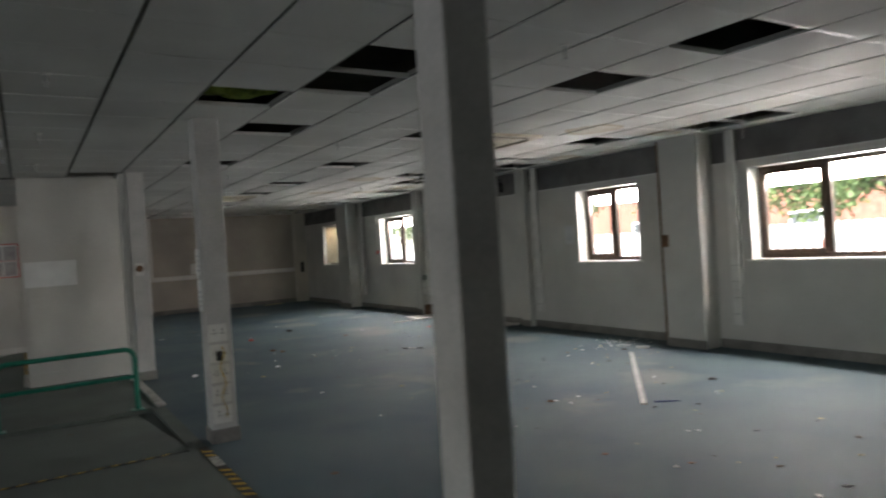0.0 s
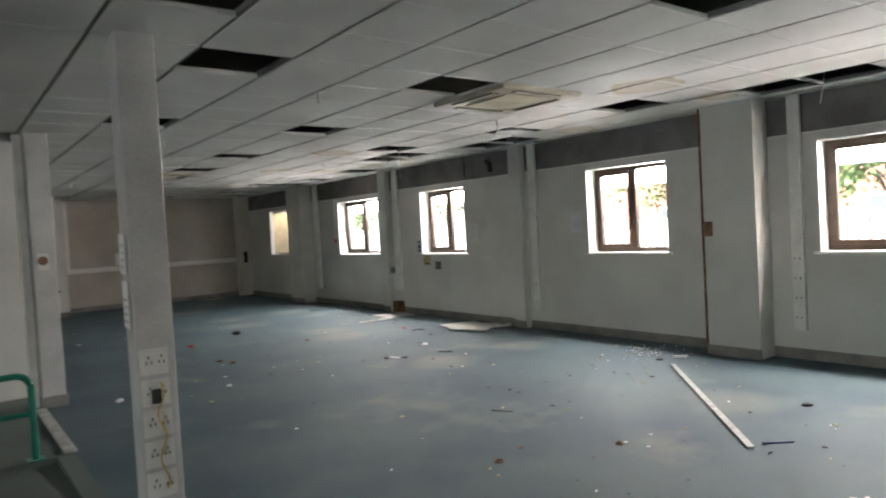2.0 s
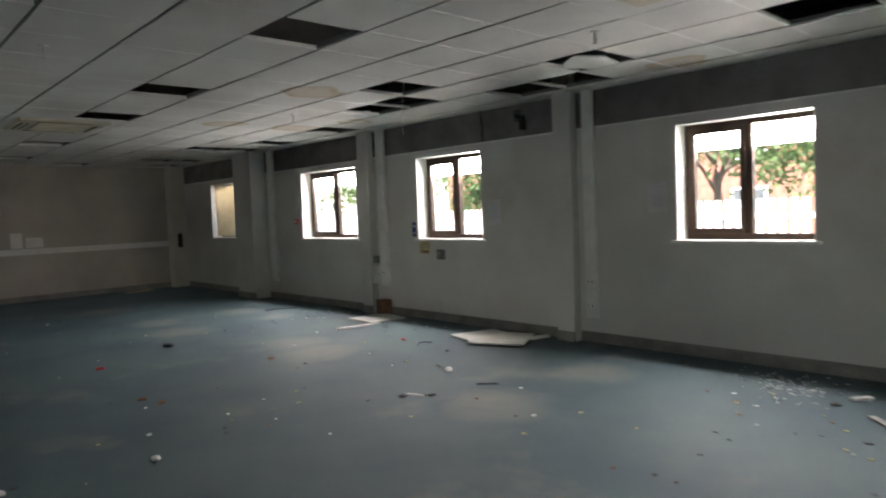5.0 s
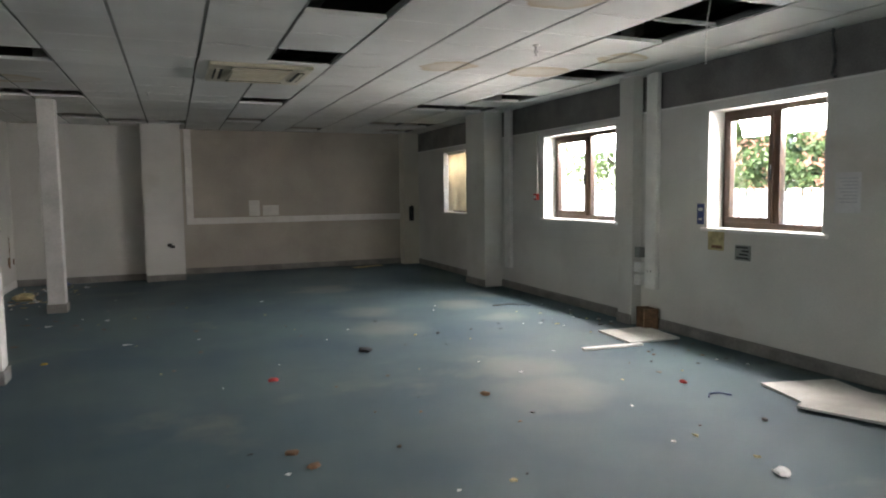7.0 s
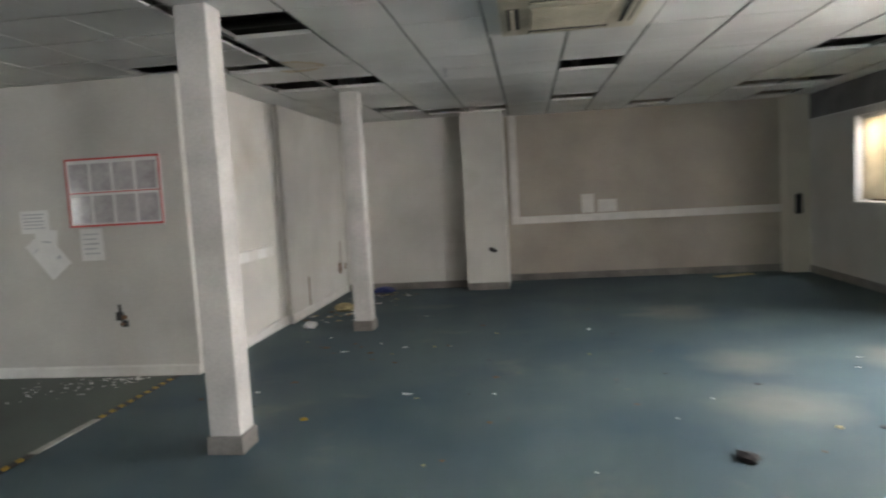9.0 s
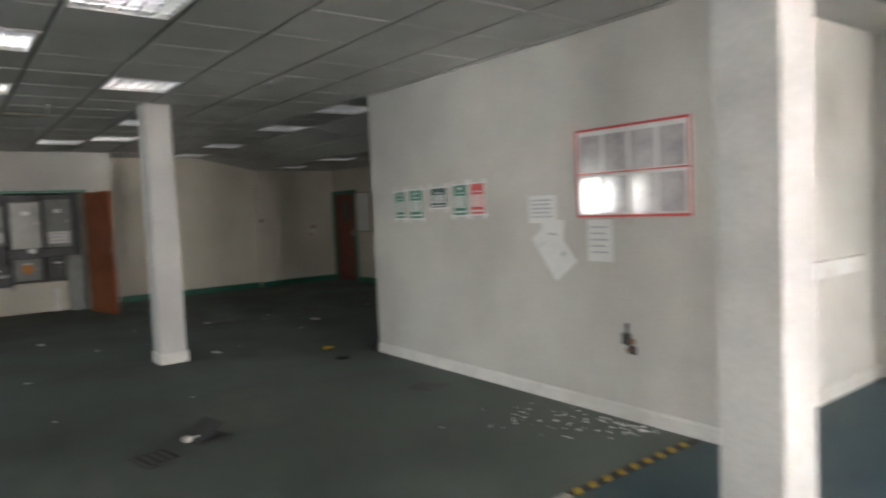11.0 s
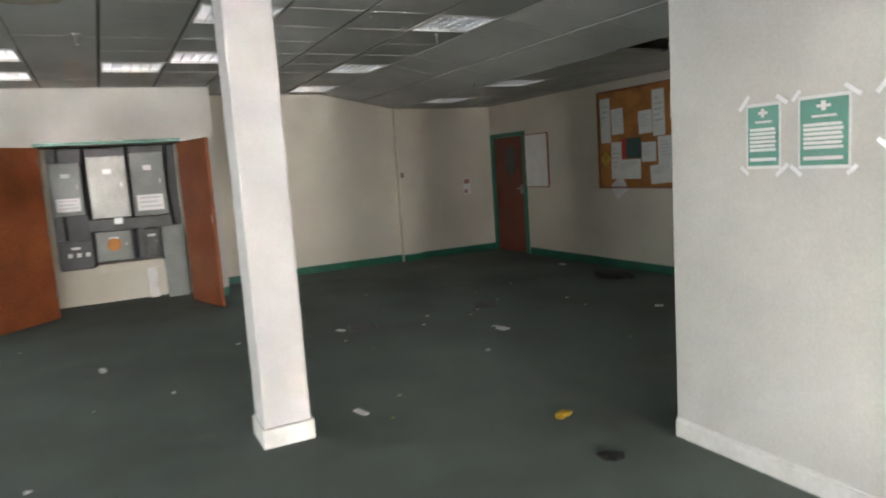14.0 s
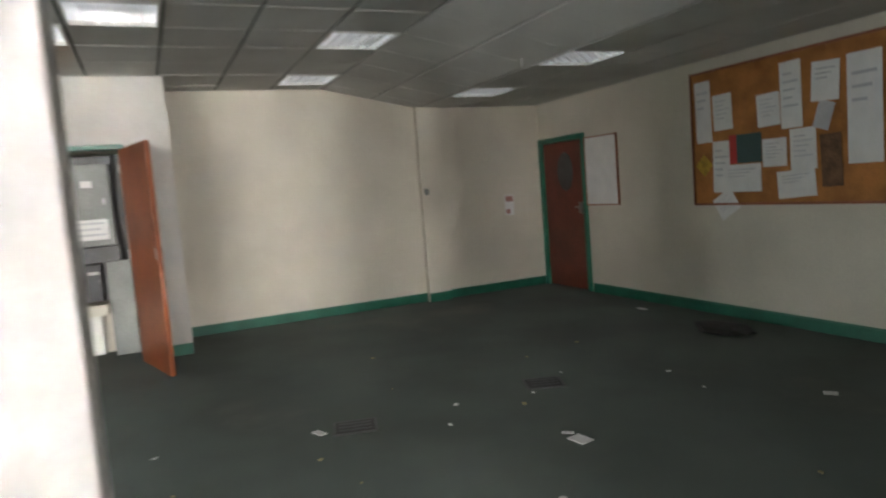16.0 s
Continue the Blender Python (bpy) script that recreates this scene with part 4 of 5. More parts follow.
slab_thing("board_piece", [(7.7, 20.45), (8.3, 20.68), (8.34, 20.52), (7.75, 20.3)], 0.002, 0.012, "pulp", "yellowed board piece by the far wall", "board piece")


slab_thing("metal_strip", [(7.10, 9.40), (7.22, 9.27), (7.232, 9.28), (7.112, 9.41)], 0.002, 0.012, "black", "short black plastic strip on the carpet", "strip")
slab_thing("paper_strip", [(6.52, 9.64), (6.55, 9.64), (6.60, 9.50), (6.57, 9.49)], 0.002, 0.008, "paper", "narrow white plastic strip on the carpet", "strip")
slab_thing("plastic_strip", [(6.44, 4.955), (6.60, 4.83), (6.61, 4.842), (6.45, 4.967)], 0.002, 0.010, "blue", "thin blue plastic strip on the carpet", "strip")
slab_thing("trim_strip", [(8.47, 6.95), (8.60, 6.86), (8.63, 6.90), (8.50, 6.99)], 0.002, 0.02, "white", "short broken white trim piece by the pier", "trim strip")
for x, y, r in ((5.01, 5.99, 0.028), (5.82, 5.65, 0.022)):
    ring = tube(bmesh.new(), [(r * math.cos(a * math.pi / 6), r * math.sin(a * math.pi / 6), 0.0) for a in range(12)], 0.006, 6)
    single("cable_ring", ring, M["rust"], "small brown rubber ring on the carpet", "ring", pose(x, y, 0.0065), "rubber rings on the main floor")
hook = tube(bmesh.new(), [(7.90, 11.10, 0.006), (7.96, 11.16, 0.006), (8.04, 11.15, 0.006), (8.08, 11.07, 0.006)], 0.005, 6)
single("cable_scrap", hook, M["blue"], "bent blue cable scrap on the carpet", "cable")
# broken tile left in its hole
broken = prism(bmesh.new(), [(7.70, 8.75), (7.95, 8.62), (8.26, 8.68), (8.26, 8.98), (8.00, 9.08), (7.86, 8.96)], CEIL - 0.004, CEIL + 0.010)
single("broken_tile", broken, M["tile"], "broken white ceiling tile hanging in its frame", "ceiling tile")


def lump(name, x, y, r, mat, label, category, flat=0.35, seed=1, z=0.0, group=""):
    bm = bmesh.new()
    bmesh.ops.create_icosphere(bm, subdivisions=2, radius=r)
    for v in bm.verts:
        k = 1 + 0.45 * noise.noise(v.co * (1.3 / r) + Vector((seed * 3.1, seed, 0)))
        v.co = Vector((v.co.x * k * 1.4, v.co.y * k, max(v.co.z * flat * k, -r * flat * 0.5)))
    low = min(v.co.z for v in bm.verts)
    for v in bm.verts:
        v.co.z -= low
    return single(name, bm, M[mat], label, category, pose(x, y, z + 0.001, 0, 0, 57 * seed), group)


lump("shoe", 6.04, 13.49, 0.055, "black", "black crumpled shoe-like scrap on the carpet", "scrap", 0.45, 2)
lump("plastic_scrap", 5.10, 12.83, 0.03, "red", "small red plastic scrap", "scrap", 0.6, 3)
for k, (x, y, r, mat, what) in enumerate(((7.30, 9.96, 0.07, "paper", "crumpled white paper"), (6.46, 9.61, 0.045, "black", "small black plug"), (6.63, 9.45, 0.04, "black", "small black plug"), (7.88, 10.60, 0.03, "black", "small black scrap"), (8.00, 11.47, 0.04, "red", "small red scrap"), (4.99, 11.26, 0.05, "rust", "brown crumpled scrap"), (5.07, 11.03, 0.05, "rust", "brown crumpled scrap"), (4.56, 9.73, 0.05, "paper", "crumpled white paper"), (8.29, 7.02, 0.045, "black", "small black cap"), (4.05, 3.9, 0.04, "black", "small black cap"), (4.9, 5.1, 0.05, "black", "black scrap"), (7.52, 5.15, 0.05, "black", "small black cap"), (6.95, 13.95, 0.03, "black", "small black cap"), (7.35, 13.98, 0.025, "black", "small black cap"), (6.48, 11.82, 0.045, "rust", "brown leaf-like scrap"), (4.2, 9.2, 0.03, "pulp", "yellowed foam scrap"), (3.55, 10.0, 0.06, "paper", "white plaster lump"), (3.75, 9.85, 0.05, "paper", "white plaster lump"), (3.3, 14.2, 0.035, "yellow", "small yellow scrap"), (6.7, 13.95, 0.03, "pulp", "yellowed scrap"), (5.5, 16.9, 0.03, "paper", "white paper scrap"))):
    lump("scrap", x, y, 0.6 * r, mat, what + " on the carpet", "scrap", 0.5, k + 4, group="scraps on the main floor")


def chips(name, areas, n, mats, label, seed, size=(0.008, 0.03)):
    """Countless small flat chips strewn over areas (x, y, spread)."""
    rnd = random.Random(seed)
    bms = [bmesh.new() for _ in mats]
    for _ in range(n):
        cx, cy, s = rnd.choice(areas)
        x, y = cx + rnd.gauss(0, s), cy + rnd.gauss(0, s)
        if x > 9.1 or x < -8.4 or (-2.12 < x < 1.99 and y > 15.42) or (y > 19.9 and x > 3.9) or y > 20.3:
            continue
        bm = rnd.choice(bms)
        r = rnd.uniform(*size)
        a0 = rnd.random() * 6.28
        m = rnd.choice((3, 4, 4, 5))
        pts = [(x + r * rnd.uniform(0.5, 1.2) * math.cos(a0 + 6.28 * k / m), y + r * rnd.uniform(0.3, 1.0) * math.sin(a0 + 6.28 * k / m)) for k in range(m)]
        prism(bm, pts, 0.0008, 0.003 + 0.005 * rnd.random())
    for bm, mat in zip(bms, mats):
        tagged(part(name, bm, M[mat]), label, "debris", kind="stuff")


chips("debris", [(8.3, 7.2, 0.5), (6.5, 9.6, 1.2), (8.7, 12.2, 0.35), (8.9, 14.0, 0.4), (6.6, 5.8, 0.9), (5.0, 10.8, 1.6), (6.5, 13.8, 1.5), (4.5, 15.8, 1.5), (5.5, 7.0, 1.6), (5.8, 3.8, 1.0)], 270, ("paper", "pulp", "black", "rust"), "small strewn chips of plaster, paper and plastic", 11)
chips("plaster_dust", [(8.75, 7.6, 0.16), (8.6, 7.35, 0.2)], 140, ("paper",), "fine white plaster crumbs by the window wall", 12, (0.004, 0.014))
chips("plaster_chips", [(1.05, 15.2, 0.2), (0.7, 15.08, 0.22), (1.25, 15.3, 0.13)], 95, ("paper",), "white plaster chips below the poster wall", 13, (0.004, 0.022))
chips("rubbish", [(2.35, 18.2, 0.25), (2.4, 19.1, 0.3), (2.7, 19.8, 0.35), (3.4, 15.9, 0.7)], 110, ("paper", "pulp", "rust"), "strewn paper and foam rubbish by the side wall", 14, (0.015, 0.055))
chips("litter", [(-5.9, 10.2, 1.0), (-5.4, 12.2, 1.2), (-4.9, 15.1, 1.0), (-6.4, 16.7, 0.9), (-2.4, 12.1, 1.0)], 45, ("paper", "pulp"), "small pale litter on the green carpet", 15, (0.008, 0.035))
lump("foam_lump", 2.38, 18.55, 0.11, "pulp", "torn yellowed foam by the side wall", "foam", 0.6, 31)
lump("foam_lump", 2.25, 17.5, 0.08, "paper", "torn white packing piece by the side wall", "foam", 0.5, 33)
lump("bag", 2.6, 20.1, 0.12, "blue", "small blue plastic bag by the recess", "bag", 0.5, 35)

# ---- poster wall ----
PY = 15.46


def poster(x0, x1, z0, z1, mat, label, cross=True):
    ob = thing("safety_poster", label, "poster", pose((x0 + x1) / 2, PY, z0), "safety posters")
    w, h = (x1 - x0) / 2, z1 - z0
    part("sheet", boxes(((-w, -0.004, 0), (w, -0.001, h))), M["paper"], ob)
    part("colour_field", boxes(((-w + 0.009, -0.0052, 0.014), (w - 0.009, -0.0042, h - 0.014))), M[mat], ob)
    bars = bmesh.new()
    n = 6
    for i in range(n):
        z = h * 0.27 + i * h * 0.062
        box(bars, (-w * 0.78, -0.0062, z), (w * (0.74 - 0.05 * (i % 2)), -0.0054, z + h * 0.042))
    box(bars, (-w * 0.78, -0.0062, h * 0.12), (w * 0.74, -0.0054, h * 0.17))
    box(bars, (-w * 0.45, -0.0062, h * 0.70), (w * 0.5, -0.0054, h * 0.73))
    part("text_bar", bars, M["paper"], ob)
    if cross:
        part("cross", boxes(((-w * 0.27, -0.0062, h * 0.83), (w * 0.27, -0.0054, h * 0.87)), ((-w * 0.085, -0.0063, h * 0.785), (w * 0.085, -0.0055, h * 0.915))), M["paper"], ob)
    tp = bmesh.new()
    for sx, sz, a in ((-1, 0, 40), (1, 0, -40), (-1, 1, -50), (1, 1, 35)):
        long = 0.026 + 0.012 * ((sx + 2 * sz + round(x0 * 40)) % 3) / 2
        t = boxes(((-long, -0.0076, -0.009), (long, -0.0066, 0.009)))
        bmesh.ops.rotate(t, verts=t.verts, cent=(0, 0, 0), matrix=Matrix.Rotation(radians(a), 3, "Y"))
        bmesh.ops.translate(t, verts=t.verts, vec=(sx * (w + 0.008), 0, sz * (h + 0.012) - 0.006))
        me = mesh_of("tape_piece", t, M["whitegloss"])
        piece = new("tape_piece", me)
        piece.parent = ob
    tp.free()
    return ob


# Sticky tape: the windows' glint on it is put into the white base colour.
M["whitegloss"] = material("glint_white_sticky_tape", (0.86, 0.86, 0.86), 0.08, vary=0.05, bump=0.0)
poster(-1.635, -1.465, 1.41, 1.695, "posterg", "green and white first aid poster taped up")
poster(-1.385, -1.165, 1.405, 1.70, "posterg", "green and white first aid poster taped up")
dk = poster(-1.035, -0.785, 1.50, 1.705, "posterdk", "dark green picture poster taped to the wall", False)
poster(-0.69, -0.495, 1.425, 1.715, "posterg", "pale green first aid poster taped up")
poster(-0.455, -0.265, 1.43, 1.718, "posterr", "red fire safety poster taped up", False)

chart = thing("wall_chart", "glossy red-edged chart with two rows of sheets", "wall chart", pose(0.76, PY, 1.395))
part("backing", boxes(((0, -0.012, 0), (0.92, -0.001, 0.62))), M["paper"], chart)
part("red_border", boxes(((0, -0.016, 0), (0.92, -0.012, 0.018)), ((0, -0.016, 0.602), (0.92, -0.012, 0.62)), ((0, -0.016, 0.018), (0.016, -0.012, 0.602)), ((0.904, -0.016, 0.018), (0.92, -0.012, 0.602)), ((0.016, -0.016, 0.302), (0.904, -0.012, 0.312))), M["red"], chart)
for r in range(2):
    for k in range(4):
        part("sheet", boxes(((0.035 + 0.218 * k, -0.0145, 0.03 + 0.29 * r), (0.225 + 0.218 * k, -0.0122, 0.28 + 0.29 * r))), M["chartsheet"], chart)
tilted = thing("loose_sheet", "large white sheet hanging askew on the wall", "paper", pose(0.503, PY, 1.155, 0, -38, 0))
part("sheet", boxes(((-0.125, -0.005, -0.20), (0.125, -0.001, 0.20))), M["paper"], tilted)
part("print", boxes(((0.05, -0.0065, -0.10), (0.09, -0.0052, -0.07)), ((-0.10, -0.0065, 0.10), (0.02, -0.0052, 0.112))), M["ink"], tilted)
for x0, x1, z0, z1 in ((0.255, 0.54, 1.36, 1.57), (0.84, 1.06, 1.085, 1.38)):
    n = thing("notice", "small printed sheet on the poster wall", "notice", pose(x0, PY, z0), "sheets on the poster wall")
    part("sheet", boxes(((0, -0.0035, 0), (x1 - x0, -0.001, z1 - z0))), M["paper"], n)
    part("print", boxes(*[((0.03, -0.0048, (z1 - z0) * (0.2 + 0.15 * i)), (x1 - x0 - 0.04 - 0.02 * (i % 2), -0.0036, (z1 - z0) * (0.2 + 0.15 * i) + 0.012)) for i in range(5)]), M["ink"], n)
folded = thing("loose_sheet", "small folded white sheet over the askew one", "paper", pose(0.50, PY, 1.30, 0, 6, 0))
part("sheet", boxes(((-0.11, -0.0085, -0.09), (0.11, -0.0062, 0.09))), M["paper"], folded)
part("print", boxes(((-0.04, -0.0096, -0.03), (0.05, -0.0087, -0.015))), M["ink"], folded)
hole = thing("socket_hole", "broken dark socket hole in the poster wall", "socket", pose(1.175, PY, 0.52))
part("box", boxes(((-0.06, -0.004, 0.0), (0.02, -0.001, 0.08)), ((-0.03, -0.004, 0.08), (0.0, -0.001, 0.15)), ((-0.01, -0.004, -0.06), (0.06, -0.001, 0.0))), M["black"], hole)
part("torn_edge", boxes(((0.0, -0.008, 0.01), (0.05, -0.002, 0.05)), ((-0.02, -0.009, -0.045), (0.02, -0.002, -0.02))), M["rust"], hole)

# ---- floor boxes ----
def floor_box(x, y, turn, open_lid):
    ob = thing("floor_box", "grey floor socket box with an open lid" if open_lid else "dark closed floor socket box", "floor box", pose(x, y, 0, 0, 0, turn), "floor socket boxes")
    part("frame", boxes(((-0.14, -0.12, 0.001), (0.14, -0.10, 0.008)), ((-0.14, 0.10, 0.001), (0.14, 0.12, 0.008)), ((-0.14, -0.10, 0.001), (-0.12, 0.10, 0.008)), ((0.12, -0.10, 0.001), (0.14, 0.10, 0.008))), M["darkgrey"], ob)
    part("well", boxes(((-0.12, -0.10, 0.0005), (0.12, 0.10, 0.003))), M["black"], ob)
    if open_lid:
        lid = boxes(((-0.118, 0.0, 0.0), (0.118, 0.19, 0.006)), bevel=0.002)
        bmesh.ops.rotate(lid, verts=lid.verts, cent=(0, 0, 0), matrix=Matrix.Rotation(radians(28), 3, "X"))
        part("lid", lid, M["darkgrey"], ob, m=pose(0, -0.09, 0.008))
        part("plug", boxes(((-0.02, -0.17, 0.008), (0.04, -0.12, 0.045)), bevel=0.006), M["white"], ob, "white plug lying beside it")
        part("lead", tube(bmesh.new(), [(0.0, -0.12, 0.02), (0.03, -0.07, 0.03), (-0.02, -0.02, 0.02), (0.02, 0.03, 0.006)], 0.006, 6), M["white"], ob)
    else:
        lid = part("lid", boxes(((-0.118, -0.098, 0.0035), (0.118, 0.098, 0.007)), bevel=0.001), M["black"], ob)
        for k in range(3):
            part("rib", boxes(((-0.10, -0.07 + 0.055 * k, 0.007), (0.10, -0.045 + 0.055 * k, 0.012)), bevel=0.002), M["darkgrey"], lid)
    return ob


floor_box(-0.43, 12.77, 12, False)
floor_box(-5.62, 14.98, 75, False)
floor_box(-5.65, 16.38, 70, False)
floor_box(-0.56, 14.98, 20, False)
floor_box(-0.64, 13.14, 15, True)
floor_box(-5.74, 11.29, 10, True)
floor_box(-5.78, 9.53, 10, True)
lump("dark_scrap", -2.08, 14.99, 0.05, "black", "dark crumpled scrap on the carpet by the poster wall", "scrap", 0.3, 45)
lump("oily_rag", -5.95, 18.45, 0.20, "black", "dark rag heap on the carpet by the wall", "rag", 0.25, 41)
lump("yellow_wrapper", -2.66, 15.14, 0.045, "yellow", "crumpled yellow wrapper on the carpet", "wrapper", 0.4, 43)
for x, y, w, h, a in ((-4.66, 15.98, 0.12, 0.09, 10), (-4.78, 15.98, 0.07, 0.03, 50), (-5.65, 14.76, 0.10, 0.05, 20), (-3.46, 14.16, 0.13, 0.045, 12), (-5.72, 12.70, 0.16, 0.05, 5), (-4.38, 17.63, 0.08, 0.06, 40), (-7.2, 18.6, 0.12, 0.05, 0), (-7.33, 10.75, 0.14, 0.06, 30), (-5.32, 10.1, 0.09, 0.05, 15)):
    single("paper_scrap", boxes(((-w / 2, -h / 2, 0.001), (w / 2, h / 2, 0.006))), M["paper"], "pale paper scrap on the green carpet", "paper", pose(x, y, 0, 0, 0, a), "paper scraps on the green carpet")
single("leaning_board", boxes(((-0.18, -0.012, 0), (0.18, 0.0, 0.68)), bevel=0.003), M["grey"], "grey board leaning on the white column", "board", pose(-3.21, 10.13, 0.0, 9, 0, -20))
sw = thing("switch", "white switch on the column side", "switch", pose(-3.13, 9.98, 1.15))
part("plate", boxes(((-0.045, 0.001, -0.06), (0.045, 0.035, 0.06)), bevel=0.004), M["white"], sw)
part("rocker", boxes(((-0.015, 0.035, -0.02), (0.015, 0.041, 0.02)), bevel=0.002), M["paper"], sw)
single("leaning_board", boxes(((0, -0.305, 0), (0.012, 0.305, 0.72)), bevel=0.003), M["board"], "white board leaning on the cupboard wall", "board", pose(-8.13, 11.125, 0.0, 0, -39, 0))
for y, z in ((8.30, 0.62), (8.36, 0.56), (8.58, 0.61)):
    single("wall_plug", boxes(((-9.599, y - 0.03, z - 0.03), (-9.59, y + 0.03, z + 0.03)), bevel=0.004), M["darkgrey"], "dark capped pipe end in the wall", "pipe end", group="capped pipe ends")

# ---- meter cupboard ----
cup = thing("meter_cupboard", "open meter cupboard with wooden doors and green frame", "cupboard", pose(-8.65, 13.02, 0))
part("frame_head", boxes(((-0.10, -0.80, 2.03), (0.03, 0.80, 2.075)), bevel=0.004), M["greenframe"], cup)
for s in (-1, 1):
    part("frame_jamb", boxes(((-0.10, s * 0.80 - (0.04 if s > 0 else 0), 0), (0.012, s * 0.80 + (0.04 if s < 0 else 0), 2.03)), bevel=0.004), M["greenframe"], cup)


def leaf_door(hinge, free, z0, z1):
    a, b = Vector((*hinge, 0)), Vector((*free, 0))
    way = (b - a)
    d = part("door", boxes(((0, -0.02, z0), (way.length, 0.02, z1)), bevel=0.004), M["wood"], cup, "orange-brown veneered door standing open", Matrix.Translation(a) @ Matrix.Rotation(math.atan2(way.y, way.x), 4, "Z"))
    for z in (0.25, 1.0, 1.8):
        part("hinge", boxes(((-0.012, -0.026, z), (0.02, 0.026, z + 0.09)), bevel=0.003), M["metal"], d)
    part("bolt", boxes(((way.length - 0.03, -0.03, 1.02), (way.length - 0.012, 0.03, 1.12)), bevel=0.003), M["metal"], d)


leaf_door((0.05, -0.765), (0.70, -1.35), 0.015, 2.02)
leaf_door((0.05, 0.765), (0.90, 0.99), 0.015, 2.02)


def enclosure(y0, y1, z0, z1, depth, mat, label, dial=False, plate=None):
    ob = thing("meter_box", label, "meter box", pose(-9.41, (y0 + y1) / 2, z0), "meter boxes in the cupboard")
    w, h = (y1 - y0) / 2, z1 - z0
    part("body", boxes(((0.001, -w, 0), (depth, w, h)), bevel=0.008), M[mat], ob)
    part("cover", boxes(((depth, -w + 0.02, 0.02), (depth + 0.012, w - 0.02, h - 0.02)), bevel=0.004), M[mat], ob)
    part("rating_plate", boxes(((depth + 0.012, -0.05, h * 0.72), (depth + 0.015, 0.05, h * 0.80))), M["paper"], ob)
    part("latch", boxes(((depth + 0.012, w * 0.62, h * 0.5), (depth + 0.03, w * 0.72, h * 0.58)), bevel=0.003), M["metal"], ob)
    if plate:
        part("label", boxes(((depth + 0.012, -w * 0.75, h * 0.08), (depth + 0.0145, w * 0.75, h * 0.33))), M["paper"], ob, "white printed label")
        part("print", boxes(*[((depth + 0.0147, -w * 0.6, h * (0.13 + 0.07 * i)), (depth + 0.0155, w * (0.6 - 0.2 * (i % 2)), h * (0.155 + 0.07 * i))) for i in range(3)]), M["ink"], ob)
    if dial:
        dd = bmesh.new()
        bmesh.ops.create_cone(dd, cap_ends=True, segments=24, radius1=0.085, radius2=0.08, depth=0.03, matrix=Matrix.Translation((depth + 0.025, 0, h * 0.55)) @ Matrix.Rotation(radians(90), 4, "Y"))
        part("dial", dd, M["cork"], ob, "orange round dial")
    return ob


enclosure(12.30, 12.66, 1.19, 1.85, 0.22, "grey", "grey steel meter box with a white label", plate=True)
enclosure(12.73, 13.18, 1.12, 1.91, 0.26, "greygloss", "shiny grey steel isolator box")
enclosure(13.22, 13.64, 1.12, 1.94, 0.22, "grey", "grey steel meter box with a white label", plate=True)
enclosure(12.73, 13.15, 0.57, 0.95, 0.24, "grey", "grey meter box with an orange dial", dial=True)
enclosure(12.30, 12.69, 0.49, 0.86, 0.18, "darkgrey", "dark grey switch box with white switches")
enclosure(13.32, 13.47, 0.57, 0.94, 0.18, "darkgrey", "small dark switch box")
single("cable_tray", boxes(((-9.409, 12.68, 0.96), (-9.180, 13.66, 1.11)), bevel=0.004), M["darkgrey"], "dark grey horizontal cable tray", "cable tray")
single("wall_shelf", boxes(((-9.409, 12.73, 0.43), (-9.080, 13.50, 0.54)), bevel=0.004), M["cream"], "pale boxed shelf under the meters", "shelf")
single("panel", boxes(((-9.230, 13.52, 0.0), (-9.150, 13.79, 0.96)), bevel=0.004), M["grey"], "tall grey panel standing in the cupboard", "panel")
single("riser_box", boxes(((-9.409, 13.30, 0.0), (-9.310, 13.42, 0.52)), bevel=0.004), M["white"], "white cable riser below the shelf", "riser")
for y, r in ((12.69, 0.02), (12.40, 0.018), (13.20, 0.022), (13.68, 0.02)):
    single("cable", tube(bmesh.new(), [(-9.360, y, 0.5), (-9.330, y + 0.015, 1.0), (-9.350, y - 0.01, 1.5), (-9.360, y + 0.01, 2.04)], r, 8), M["black"], "thick black supply cable in the cupboard", "cable", group="supply cables")
single("white_tag", boxes(((-9.179, 12.97, 1.04), (-9.170, 13.07, 1.13))), M["paper"], "white folded tag on the cable tray", "tag")
for k in range(3):
    single("fuse", boxes(((-9.195, 12.40 + 0.10 * k, 0.66), (-9.170, 12.45 + 0.10 * k, 0.71)), bevel=0.003), M["paper"], "small white fuse carrier in the cupboard", "fuse", group="fuse carriers")

single("backboard", boxes(((-9.409, 12.28, 0.50), (-9.402, 13.81, 2.04))), M["darkgrey"], "dark backboard behind the meters", "backboard")

# ---- door wall ----
DY = 18.94
door = tagged(new("door_1"), "dark red-brown door with a round vision panel", "door", kind="structure")
door.matrix_basis = pose(-9.0, DY, 0)
part("door_frame", boxes(((-0.51, -0.03, 0), (-0.445, 0.12, 1.975)), ((0.445, -0.03, 0), (0.51, 0.12, 1.975)), ((-0.445, -0.03, 1.91), (0.445, 0.12, 1.975)), bevel=0.004), M["greenframe"], door, "green painted frame")
leaf = part("leaf", boxes(((-0.44, 0.01, 0.008), (0.44, 0.052, 1.905)), bevel=0.003), M["darkwood"], door)
ring = bmesh.new()
bmesh.ops.create_cone(ring, cap_ends=True, segments=32, radius1=0.20, radius2=0.19, depth=0.02, matrix=Matrix.Translation((0.05, 0.0, 1.52)) @ Matrix.Rotation(radians(90), 4, "X") @ Matrix.Diagonal((0.8, 1.25, 1, 1)))
part("vision_panel", ring, M["darkgrey"], leaf, "dark oval glazed panel")
